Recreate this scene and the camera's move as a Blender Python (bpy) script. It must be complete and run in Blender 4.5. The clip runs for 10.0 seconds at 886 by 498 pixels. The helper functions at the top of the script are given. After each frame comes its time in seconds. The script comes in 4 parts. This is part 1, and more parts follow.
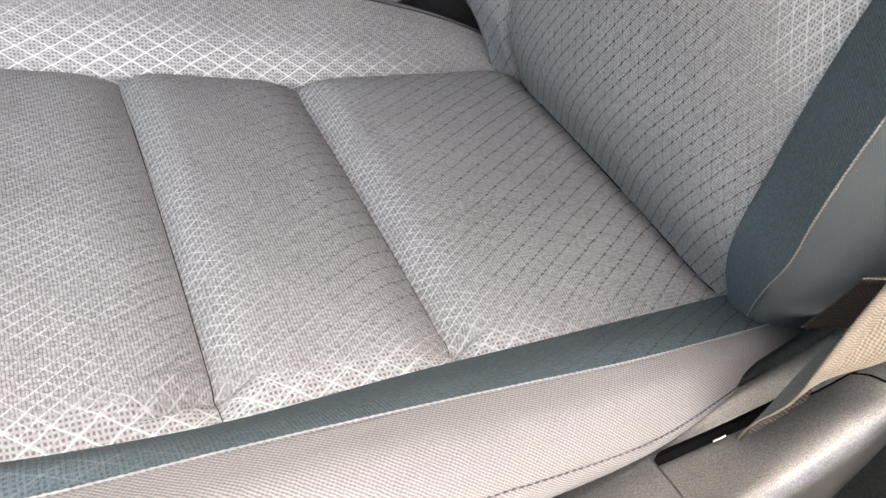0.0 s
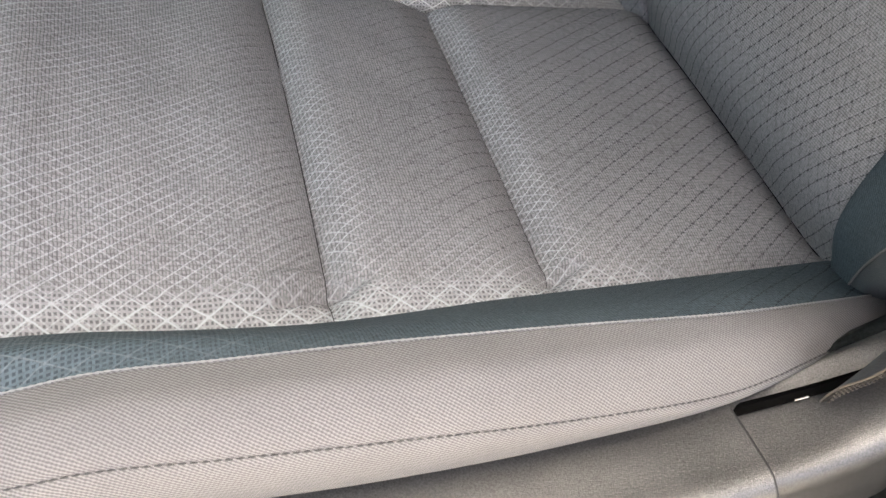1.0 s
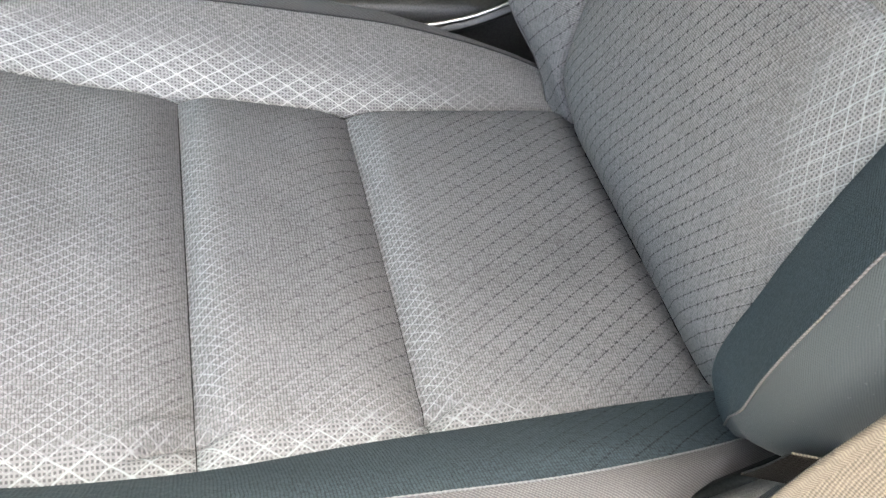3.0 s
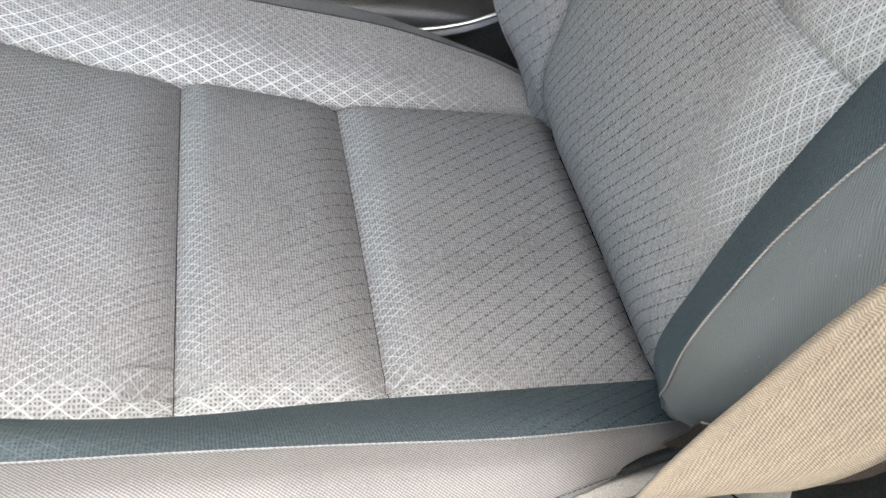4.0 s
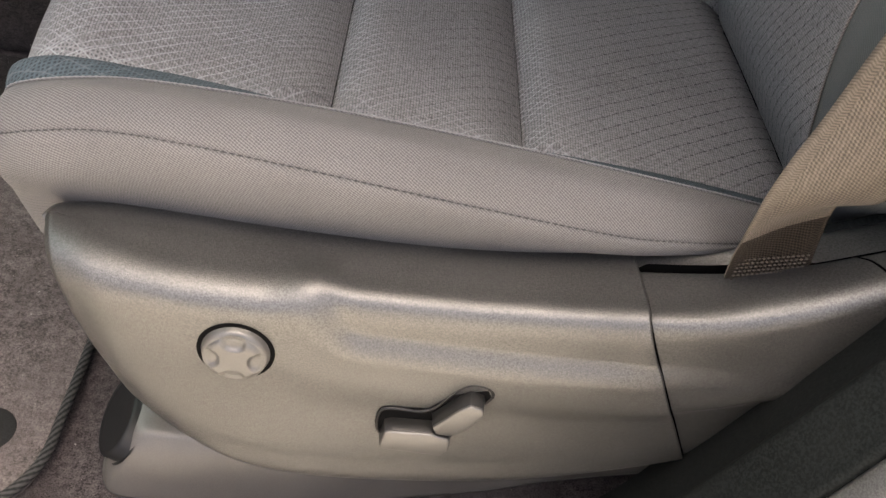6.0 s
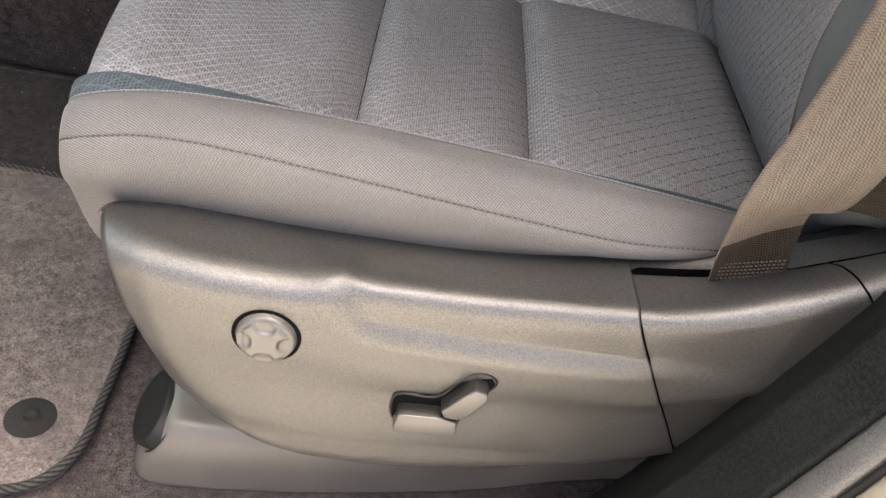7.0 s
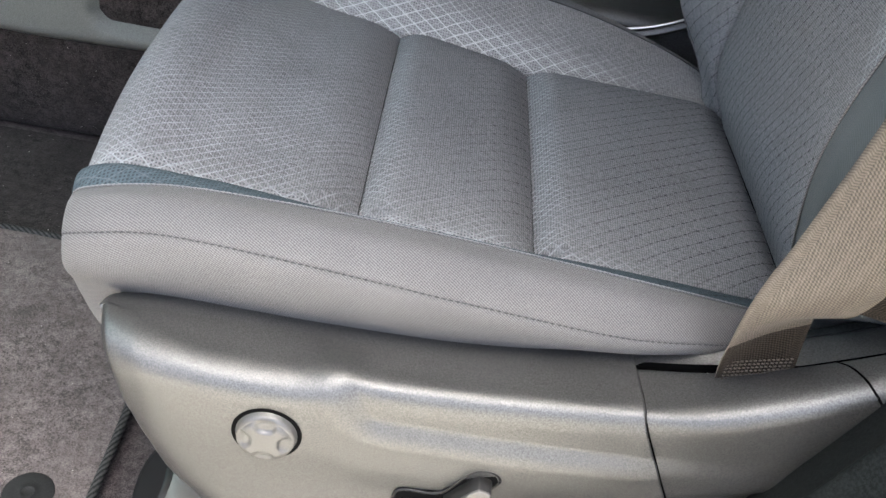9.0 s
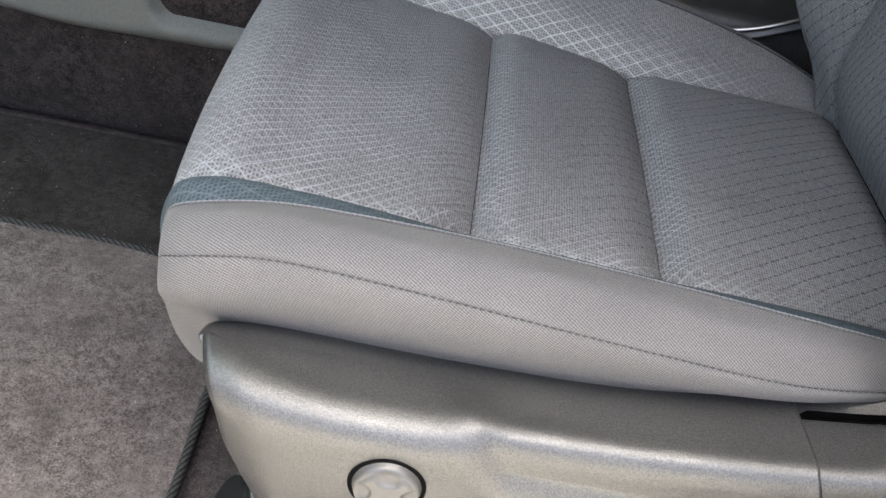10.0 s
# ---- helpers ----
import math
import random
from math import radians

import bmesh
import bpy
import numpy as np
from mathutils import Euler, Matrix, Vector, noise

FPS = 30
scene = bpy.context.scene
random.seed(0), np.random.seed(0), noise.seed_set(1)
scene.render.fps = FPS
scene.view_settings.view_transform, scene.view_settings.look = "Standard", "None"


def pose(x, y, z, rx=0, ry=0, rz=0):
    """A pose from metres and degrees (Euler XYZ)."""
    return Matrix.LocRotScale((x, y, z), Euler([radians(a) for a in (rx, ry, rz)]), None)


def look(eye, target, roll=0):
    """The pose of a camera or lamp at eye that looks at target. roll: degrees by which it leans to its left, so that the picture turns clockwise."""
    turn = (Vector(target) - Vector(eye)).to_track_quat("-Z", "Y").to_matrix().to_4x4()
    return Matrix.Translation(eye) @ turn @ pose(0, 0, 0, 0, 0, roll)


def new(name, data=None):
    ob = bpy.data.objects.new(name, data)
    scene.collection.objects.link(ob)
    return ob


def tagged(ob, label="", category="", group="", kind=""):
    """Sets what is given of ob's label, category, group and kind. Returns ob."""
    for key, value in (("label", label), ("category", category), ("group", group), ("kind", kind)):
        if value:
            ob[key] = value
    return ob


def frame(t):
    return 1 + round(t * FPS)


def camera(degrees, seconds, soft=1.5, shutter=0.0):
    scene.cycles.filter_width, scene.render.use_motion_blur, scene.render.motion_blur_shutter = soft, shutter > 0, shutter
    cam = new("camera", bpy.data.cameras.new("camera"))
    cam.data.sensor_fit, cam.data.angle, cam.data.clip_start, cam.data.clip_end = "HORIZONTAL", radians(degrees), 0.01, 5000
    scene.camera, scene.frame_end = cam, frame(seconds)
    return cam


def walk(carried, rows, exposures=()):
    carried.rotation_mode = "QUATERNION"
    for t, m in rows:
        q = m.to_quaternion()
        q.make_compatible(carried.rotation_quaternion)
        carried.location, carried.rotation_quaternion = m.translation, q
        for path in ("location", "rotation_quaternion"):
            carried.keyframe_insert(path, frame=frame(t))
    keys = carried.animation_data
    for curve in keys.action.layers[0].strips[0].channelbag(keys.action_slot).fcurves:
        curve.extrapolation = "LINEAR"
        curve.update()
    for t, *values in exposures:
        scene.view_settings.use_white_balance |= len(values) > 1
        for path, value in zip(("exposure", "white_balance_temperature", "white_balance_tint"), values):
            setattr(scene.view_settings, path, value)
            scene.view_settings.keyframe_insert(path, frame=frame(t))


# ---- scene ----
cam = camera(55.5, 10.0)
METRES, EYE, TILT, LEAN, TURN = 0.712, 0.65, -39.85, -10.1, -25.51
ROWS = [
    (0.0, 0.0, 0.0, 0.0, 0.0, 0.0, -0.0),
    (0.5, -0.0161, -0.0235, -0.0111, 4.74, -3.75, -4.55),
    (1.0, -0.0084, -0.0318, 0.0027, 6.81, -5.41, -6.17),
    (1.5, 0.0238, -0.0579, 0.0301, 8.16, -5.04, -7.26),
    (2.0, 0.0677, -0.0529, 0.0866, 8.38, -5.49, -7.45),
    (3.5, 0.1006, -0.027, 0.141, 8.29, -5.24, -6.9),
    (4.0, 0.1434, -0.0829, 0.1149, 9.08, -4.71, -10.24),
    (4.5, 0.1886, -0.0965, 0.048, 14.15, -3.18, -12.52),
    (5.0, 0.206, -0.075, -0.025, 15.91, -1.92, -14.1),
    (5.5, 0.2089, -0.0739, -0.0866, 18.37, -2.58, -15.65),
    (6.0, 0.2264, -0.1046, -0.1575, 20.04, -1.99, -17.1),
    (7.5, 0.2773, -0.1925, -0.1685, 21.48, 0.61, -18.24),
    (8.0, 0.2891, -0.2068, -0.1634, 21.62, 1.38, -18.4),
    (8.5, 0.269, -0.1815, -0.1571, 21.64, 1.74, -18.47),
    (9.0, 0.2468, -0.1711, -0.1275, 21.59, 1.83, -18.52),
    (9.5, 0.2274, -0.156, -0.1097, 21.58, 1.62, -18.56),
    (10.0, 0.1247, -0.1324, -0.1326, 22.72, 1.21, -19.55),
]
walk(cam, [(t, pose(0, 0, EYE, TILT, LEAN, TURN) @ pose(METRES * x, METRES * y, METRES * z, 90 + pitch, roll, yaw)) for t, x, y, z, yaw, pitch, roll in ROWS],
     exposures=[(0.0, 3.0, 7150, 7), (0.5, 2.58, 7100, 6), (1.0, 2.43, 7050, 6), (2.0, 2.5, 6800, 3), (3.5, 3.08, 7000, 2), (4.5, 2.8, 6850, 2), (5.5, 2.16, 7000, 5), (6.0, 1.66, 7300, 9), (7.3, 2.08, 7100, 9), (9.0, 2.1, 6300, 3), (10.0, 1.97, 6400, 4)])

# ---- light ----
SUN_ELEV, SUN_ROT = radians(76), radians(15)
world = bpy.data.worlds.new("daylight")
scene.world = world
world.use_nodes = True
wn = world.node_tree.nodes
sky = wn.new("ShaderNodeTexSky")
sky.sky_type = "NISHITA"
sky.sun_disc = False
sky.sun_elevation, sky.sun_rotation = SUN_ELEV, SUN_ROT
sky.air_density, sky.dust_density, sky.ozone_density = 0.30, 10.0, 0.0
wn["Background"].inputs["Strength"].default_value = 0.50
world.node_tree.links.new(sky.outputs["Color"], wn["Background"].inputs["Color"])
sun_data = bpy.data.lights.new("sun", "SUN")
sun_data.energy, sun_data.angle, sun_data.color = 1.35, radians(0.53), (1.0, 0.95, 0.89)
sun = new("sun", sun_data)
sun.matrix_world = look((math.sin(SUN_ROT) * math.cos(SUN_ELEV), math.cos(SUN_ROT) * math.cos(SUN_ELEV), math.sin(SUN_ELEV)), (0, 0, 0))


# ---- materials ----
class Nodes:
    """Small helper round one material's node tree."""

    def __init__(self, name):
        self.mat = bpy.data.materials.new(name)
        self.mat.use_nodes = True
        self.tree = self.mat.node_tree
        self.bsdf = self.tree.nodes["Principled BSDF"]

    def put(self, kind, **inputs):
        node = self.tree.nodes.new("ShaderNode" + kind)
        for key, value in inputs.items():
            self.feed(node.inputs[key.replace("_", " ")] if isinstance(key, str) else node.inputs[key], value)
        return node

    def feed(self, socket, value):
        if isinstance(value, bpy.types.NodeSocket):
            self.tree.links.new(value, socket)
        elif isinstance(value, tuple) and len(value) == 3 and socket.type == "RGBA":
            socket.default_value = (*value, 1)
        else:
            socket.default_value = value

    def math(self, op, a, b=None, c=None, clamp=False):
        node = self.tree.nodes.new("ShaderNodeMath")
        node.operation, node.use_clamp = op, clamp
        for i, v in enumerate((a, b, c)):
            if v is not None:
                self.feed(node.inputs[i], v)
        return node.outputs[0]

    def noise(self, scale, detail=3.0, rough=0.55, vector=None):
        node = self.tree.nodes.new("ShaderNodeTexNoise")
        node.inputs["Scale"].default_value, node.inputs["Detail"].default_value, node.inputs["Roughness"].default_value = scale, detail, rough
        self.feed(node.inputs["Vector"], vector if vector is not None else self.place())
        return node.outputs["Fac"]

    def place(self):
        return self.tree.nodes.new("ShaderNodeTexCoord").outputs["Object"]

    def uv(self):
        node = self.tree.nodes.new("ShaderNodeTexCoord")
        split = self.tree.nodes.new("ShaderNodeSeparateXYZ")
        self.tree.links.new(node.outputs["UV"], split.inputs[0])
        return split.outputs[0], split.outputs[1]

    def mix(self, fac, a, b):
        node = self.tree.nodes.new("ShaderNodeMix")
        node.data_type = "RGBA"
        for socket, v in ((node.inputs[0], fac), (node.inputs[6], a), (node.inputs[7], b)):
            self.feed(socket, v)
        return node.outputs[2]

    def ramp(self, fac, lo, hi, a=0.0, b=1.0):
        node = self.tree.nodes.new("ShaderNodeMapRange")
        for i, v in enumerate((fac, lo, hi, a, b)):
            self.feed(node.inputs[i], v)
        return node.outputs[0]

    def bump(self, height, strength=0.3, dist=0.001):
        node = self.tree.nodes.new("ShaderNodeBump")
        node.inputs["Strength"].default_value, node.inputs["Distance"].default_value = strength, dist
        self.feed(node.inputs["Height"], height)
        self.feed(self.bsdf.inputs["Normal"], node.outputs[0])

    def set(self, **inputs):
        for key, v in inputs.items():
            self.feed(self.bsdf.inputs[key.replace("_", " ")], v)
        return self.mat


def diamond_fabric(name, ground_a, ground_b, hole_colour, pale, dark):
    """Jacquard spacer mesh of short ribs, crossed by a diamond net of yarn. The attribute 'yarn' sets the net's tone,
    from dark dashes (-1) through none (0) to a pale raised net with open squares (1), which paints in threads that
    catch the light; 'fine' how many thin pale threads show."""
    n = Nodes(name)
    u, v = n.uv()
    tones = []
    for key in ("yarn", "fine"):
        node = n.tree.nodes.new("ShaderNodeAttribute")
        node.attribute_name = key
        tones.append(node.outputs["Fac"])
    pale_amount = n.math("MAXIMUM", tones[0], 0.0)
    dark_amount = n.math("MAXIMUM", n.math("MULTIPLY", tones[0], -1.0), 0.0)
    sway = n.math("SUBTRACT", n.noise(60, 2), 0.5)
    sway2 = n.math("SUBTRACT", n.noise(55, 2), 0.5)
    u, v = n.math("MULTIPLY_ADD", sway, 0.0022, u), n.math("MULTIPLY_ADD", sway2, 0.0022, v)
    weft = n.math("MULTIPLY_ADD", n.math("SUBTRACT", n.noise(330, 1), 0.5), 0.0008, u)
    warp = n.math("MULTIPLY_ADD", n.math("SUBTRACT", n.noise(290, 1), 0.5), 0.0008, v)
    loose = n.noise(520, 2)

    def comb(value, pitch):
        return n.math("ABSOLUTE", n.math("SINE", n.math("MULTIPLY", value, math.pi / pitch)))

    # open squares of the pale parts
    square = n.math("MINIMUM", comb(weft, 0.00256), comb(warp, 0.0026))
    hole_mask = n.ramp(n.math("MULTIPLY_ADD", loose, 0.3, square), 0.66, 0.98)
    # short ribs in rows
    rib = n.math("MINIMUM", comb(weft, 0.00185), n.math("POWER", comb(warp, 0.0026), 0.5))
    rib_mask = n.ramp(n.math("MULTIPLY_ADD", loose, 0.7, rib), 0.30, 1.15)
    lines = []
    for sign in (1, -1):
        w = n.math("ADD", n.math("DIVIDE", u, 0.0205), n.math("DIVIDE", n.math("MULTIPLY", v, sign), 0.0130))
        saw = n.math("ABSOLUTE", n.math("SUBTRACT", n.math("FRACT", w), 0.5))
        along = n.math("SUBTRACT", n.math("DIVIDE", u, 0.00342), n.math("DIVIDE", n.math("MULTIPLY", v, sign), 0.00325))
        dash = n.ramp(n.math("SINE", n.math("MULTIPLY", along, math.pi)), -0.75, -0.1, 0.15, 1.0)
        lines.append((saw, dash))
    thin = []
    for sign, weight in ((1, 1.0), (-1, 0.75)):
        w = n.math("ADD", n.math("DIVIDE", u, 0.0098), n.math("DIVIDE", n.math("MULTIPLY", v, sign), 0.0066))
        saw = n.math("ABSOLUTE", n.math("SUBTRACT", n.math("FRACT", w), 0.5))
        thread = n.math("MULTIPLY", n.ramp(saw, 0.020, 0.095, weight, 0), n.ramp(loose, 0.3, 0.55, 0.6, 1.0))
        thin.append(n.math("MULTIPLY", thread, n.ramp(n.noise(48, 2), 0.3, 0.55, 0.35, 1.0)))
    thin_net = n.math("MULTIPLY", n.math("MAXIMUM", *thin), tones[1], clamp=True)
    width = n.math("MULTIPLY_ADD", pale_amount, 0.020, 0.006)
    pale_net = n.math("MAXIMUM", *[n.ramp(saw, width, n.math("ADD", width, 0.034), 1, 0) for saw, _ in lines])
    knot = n.math("MULTIPLY", n.ramp(lines[0][0], 0.05, 0.12, 1, 0), n.ramp(lines[1][0], 0.05, 0.12, 1, 0))
    pale_net = n.math("MAXIMUM", pale_net, knot)
    strong = n.math("MULTIPLY", n.ramp(lines[0][0], 0.014, 0.048, 1, 0), lines[0][1])
    weak = n.math("MULTIPLY", n.math("MULTIPLY", n.ramp(lines[1][0], 0.010, 0.040, 1, 0), lines[1][1]), 0.55)
    dark_knot = n.math("MULTIPLY", n.ramp(lines[0][0], 0.05, 0.10, 1, 0), n.ramp(lines[1][0], 0.05, 0.10, 1, 0))
    dark_net = n.math("MULTIPLY", n.math("MAXIMUM", n.math("MAXIMUM", strong, weak), dark_knot), dark_amount)
    patch = n.noise(9, 3)
    ground = n.mix(n.ramp(patch, 0.3, 0.7), ground_a, ground_b)
    ground = n.mix(n.ramp(loose, 0.3, 0.7, 0, 0.5), ground, tuple(1.7 * c for c in ground_b))
    ribbed = n.mix(rib_mask, n.mix(0.68, ground, hole_colour), ground)
    opened = n.mix(n.math("MULTIPLY", hole_mask, 0.66), n.mix(n.math("MULTIPLY", pale_amount, 0.25), ground, pale), hole_colour)
    ground = n.mix(n.ramp(pale_amount, 0.12, 0.5), ribbed, opened)
    ground = n.mix(n.math("MULTIPLY", thin_net, 0.8), ground, tuple(1.2 * c for c in pale))
    colour = n.mix(n.math("MULTIPLY", pale_net, n.ramp(pale_amount, 0.0, 0.8)), ground, pale)
    colour = n.mix(n.math("MULTIPLY", dark_net, 0.95), colour, dark)
    n.set(Base_Color=colour, Roughness=0.85, Specular_IOR_Level=0.12)
    body = n.mix(n.ramp(pale_amount, 0.12, 0.5), rib_mask, n.math("SUBTRACT", 1.0, hole_mask))
    lift = n.math("MULTIPLY_ADD", n.math("MULTIPLY", pale_net, pale_amount), 0.9, body)
    n.bump(n.math("SUBTRACT", n.math("MULTIPLY_ADD", thin_net, 0.4, lift), dark_net), 0.5, 0.0006)
    return n.mat


def twill(name, a, b, pitch=0.0015, sheen=0.05, cross_share=0.28):
    n = Nodes(name)
    u, v = n.uv()
    wander = n.math("SUBTRACT", n.noise(70, 3), 0.5)
    u, v = n.math("MULTIPLY_ADD", wander, 0.0012, u), n.math("MULTIPLY_ADD", wander, 0.001, v)
    u = n.math("MULTIPLY_ADD", n.math("SUBTRACT", n.noise(420, 1), 0.5), 0.0010, u)
    rib = n.math("SINE", n.math("MULTIPLY", n.math("ADD", n.math("MULTIPLY", u, 0.55), n.math("MULTIPLY", v, 0.83)), 2 * math.pi / pitch))
    cross = n.math("SINE", n.math("MULTIPLY", n.math("SUBTRACT", n.math("MULTIPLY", u, 0.83), n.math("MULTIPLY", v, 0.55)), 2 * math.pi / (pitch * 1.15)))
    weave = n.math("ADD", n.math("MULTIPLY", rib, 1 - cross_share), n.math("MULTIPLY", cross, cross_share))
    weave = n.math("MULTIPLY_ADD", n.math("SUBTRACT", n.noise(900, 2), 0.5), 1.2, weave)
    patch = n.noise(14, 4)
    lint = n.ramp(n.noise(420, 2), 0.70, 0.76)
    colour = n.mix(n.ramp(weave, -0.75, 0.75), a, b)
    colour = n.mix(n.ramp(patch, 0.35, 0.7, 0, 0.2), colour, tuple(0.75 * c for c in a))
    colour = n.mix(n.math("MULTIPLY", lint, 0.1), colour, (0.4, 0.4, 0.4))
    n.set(Base_Color=colour, Roughness=0.85, Specular_IOR_Level=0.2, Sheen_Weight=sheen, Sheen_Roughness=0.5)
    n.bump(weave, 0.3, 0.0004)
    return n.mat


def plastic(name, colour, rough, grain=0.25, scale=1800, dust=0.2, gloss=0.5, ior=1.5):
    n = Nodes(name)
    g = n.noise(scale, 2, 0.6)
    smear = n.noise(22, 4, 0.6)
    speck = n.ramp(n.noise(700, 2), 0.76, 0.80)
    base = n.mix(n.ramp(smear, 0.4, 0.75, 0, 0.35), colour, tuple(1.5 * c + 0.01 for c in colour))
    base = n.mix(n.ramp(n.noise(0.6 * scale, 2, 0.6), 0.40, 0.62, 0, min(1.0, 2 * grain)), base, tuple(2.2 * c + 0.004 for c in colour))
    base = n.mix(n.math("MULTIPLY", speck, dust), base, (0.35, 0.33, 0.3))
    n.set(Base_Color=base, Roughness=n.ramp(smear, 0.3, 0.7, rough, rough + 0.08), Specular_IOR_Level=n.ramp(n.noise(0.8 * scale, 2, 0.6), 0.40, 0.60, gloss * (1 - 0.62 * grain), gloss), IOR=ior)
    if grain:
        n.bump(g, grain, 0.0005)
    return n.mat


def carpet(name, a, b, scale=700, depth=0.004, lint_amount=0.7):
    """Cut pile: fine tufts, brushed patches that lean one way or the other, and stray lint."""
    n = Nodes(name)
    f = n.noise(scale, 3, 0.75)
    tuft = n.noise(scale / 5, 4, 0.7)
    brushed = n.noise(14, 5, 0.7)
    worn = n.noise(4.5, 3, 0.6)
    lint = n.ramp(n.noise(260, 2, 0.6), 0.735, 0.75)
    pile = n.math("ADD", n.math("MULTIPLY", f, 0.6), n.math("MULTIPLY", tuft, 0.4))
    colour = n.mix(n.ramp(pile, 0.41, 0.59), a, b)
    colour = n.mix(n.ramp(brushed, 0.36, 0.56, 0.62, 0), colour, tuple(0.4 * c + 0.2 * d for c, d in zip(a, b)))
    colour = n.mix(n.ramp(worn, 0.45, 0.7, 0, 0.3), colour, tuple(1.15 * c for c in b))
    colour = n.mix(n.math("MULTIPLY", lint, lint_amount), colour, (0.5, 0.47, 0.45))
    n.set(Base_Color=colour, Roughness=0.95, Specular_IOR_Level=0.05, Sheen_Weight=0.04)
    n.bump(pile, 0.8, depth)
    return n.mat


def webbing(name, a, b, size=1.0, shine=0.25):
    """Strap weave: basket twill in the middle and a herringbone selvage along both edges of a 47 mm strap."""
    n = Nodes(name)
    u, v = n.uv()
    side = n.math("ABSOLUTE", n.math("SUBTRACT", u, 0.0235))
    selvage = n.ramp(side, 0.0165, 0.0175)
    zig = n.math("PINGPONG", n.math("DIVIDE", side, 0.0050 * size), 0.5)
    wander = n.math("SUBTRACT", n.noise(70, 3), 0.5)
    u, v = n.math("MULTIPLY_ADD", wander, 0.0012, u), n.math("MULTIPLY_ADD", wander, 0.001, v)
    u = n.math("MULTIPLY_ADD", n.math("SUBTRACT", n.noise(420, 1), 0.5), 0.0010, u)
    herring = n.math("SINE", n.math("MULTIPLY", n.math("ADD", n.math("DIVIDE", v, 0.0019 * size), n.math("MULTIPLY", zig, 1.5)), 2 * math.pi))
    weft = n.math("SINE", n.math("MULTIPLY", n.math("ADD", n.math("DIVIDE", v, 0.0021 * size), n.math("DIVIDE", u, 0.0052 * size)), 2 * math.pi))
    yarn = n.math("SINE", n.math("MULTIPLY", n.math("ADD", n.math("DIVIDE", u, 0.0019 * size), n.math("DIVIDE", v, 0.009)), 2 * math.pi))
    basket = n.math("MULTIPLY_ADD", yarn, 0.6, n.math("MULTIPLY", weft, 0.6))
    ribs = n.math("SINE", n.math("MULTIPLY", u, 2 * math.pi / 0.0094))
    h = n.mix(selvage, basket, n.math("MULTIPLY", herring, 0.55))
    h = n.math("MULTIPLY_ADD", n.math("SUBTRACT", n.noise(800, 2), 0.5), 0.9, h)
    f = n.noise(500, 2)
    colour = n.mix(n.ramp(h, -0.7, 0.8), a, b)
    colour = n.mix(n.ramp(ribs, 0.0, 1.0, 0, 0.12), colour, tuple(1.3 * c for c in b))
    colour = n.mix(n.ramp(f, 0.3, 0.7, 0, 0.3), colour, tuple(0.7 * c for c in a))
    n.set(Base_Color=colour, Roughness=0.55, Specular_IOR_Level=shine, Sheen_Weight=0.2 * shine)
    n.bump(h, 0.3, 0.0005)
    return n.mat


# Bluish pale yarn paints in sky reflected through the windscreen.
DIAMOND = diamond_fabric("diamond_mesh_fabric", (0.144, 0.144, 0.147), (0.181, 0.181, 0.185), (0.035, 0.036, 0.038), (0.335, 0.357, 0.37), (0.012, 0.014, 0.016))
# Band cloth in two copies: painted lit for the far side, shaded for the near.
LIT_DIAMOND = diamond_fabric("lit_diamond_fabric", (0.170, 0.166, 0.160), (0.205, 0.200, 0.194), (0.040, 0.039, 0.038), (0.54, 0.535, 0.515), (0.022, 0.022, 0.023))
SHADED_CHARCOAL = diamond_fabric("shaded_charcoal_mesh", (0.041, 0.057, 0.067), (0.058, 0.077, 0.089), (0.015, 0.019, 0.023), (0.12, 0.14, 0.15), (0.006, 0.007, 0.008))
TWILL = twill("grey_twill_fabric", (0.078, 0.0765, 0.077), (0.168, 0.1655, 0.1665), 0.0014)
# Smooth wing cloth, toned darker and cooler than the twill for its shade.
WING = twill("smooth_grey_cloth", (0.050, 0.0605, 0.0655), (0.064, 0.0755, 0.0810), 0.0011, 0.05, 0.15)
THREAD = plastic("sewing_thread", (0.18, 0.185, 0.185), 0.7, 0, dust=0)
THREAD_DARK = plastic("dark_sewing_thread", (0.03, 0.03, 0.031), 0.7, 0, dust=0)
SHIELD = plastic("grained_dark_plastic", (0.0180, 0.0180, 0.0175), 0.34, 0.55, 1300, dust=0.3, gloss=1.0, ior=1.65)
KNOB = plastic("satin_grey_plastic", (0.055, 0.0535, 0.050), 0.32, 0.1, dust=0, gloss=0.9)
BLACK = plastic("black_plastic", (0.007, 0.007, 0.0075), 0.4, 0.1, dust=0, gloss=0.3)
SWITCH = plastic("dark_satin_plastic", (0.012, 0.0118, 0.0115), 0.3, 0.1, dust=0, gloss=0.6)
RUBBER = plastic("black_rubber", (0.012, 0.012, 0.012), 0.7, 0.2, dust=0.05, gloss=0.12)
CARPET = carpet("floor_carpet", (0.016, 0.0135, 0.0135), (0.105, 0.090, 0.090), 620)
# Darker copy of the carpet, painted for the shaded footwell and tunnel.
SHADED_CARPET = carpet("shaded_carpet", (0.006, 0.005, 0.005), (0.052, 0.045, 0.044), 520)
MAT = carpet("grey_mat_pile", (0.050, 0.0425, 0.041), (0.195, 0.167, 0.160), 620)
BINDING = twill("black_mat_binding", (0.010, 0.010, 0.010), (0.055, 0.054, 0.053), 0.0042, 0.0, 0.15)
RISER = plastic("smooth_dark_plastic", (0.075, 0.069, 0.062), 0.36, 0.1, dust=0.1, gloss=0.8)
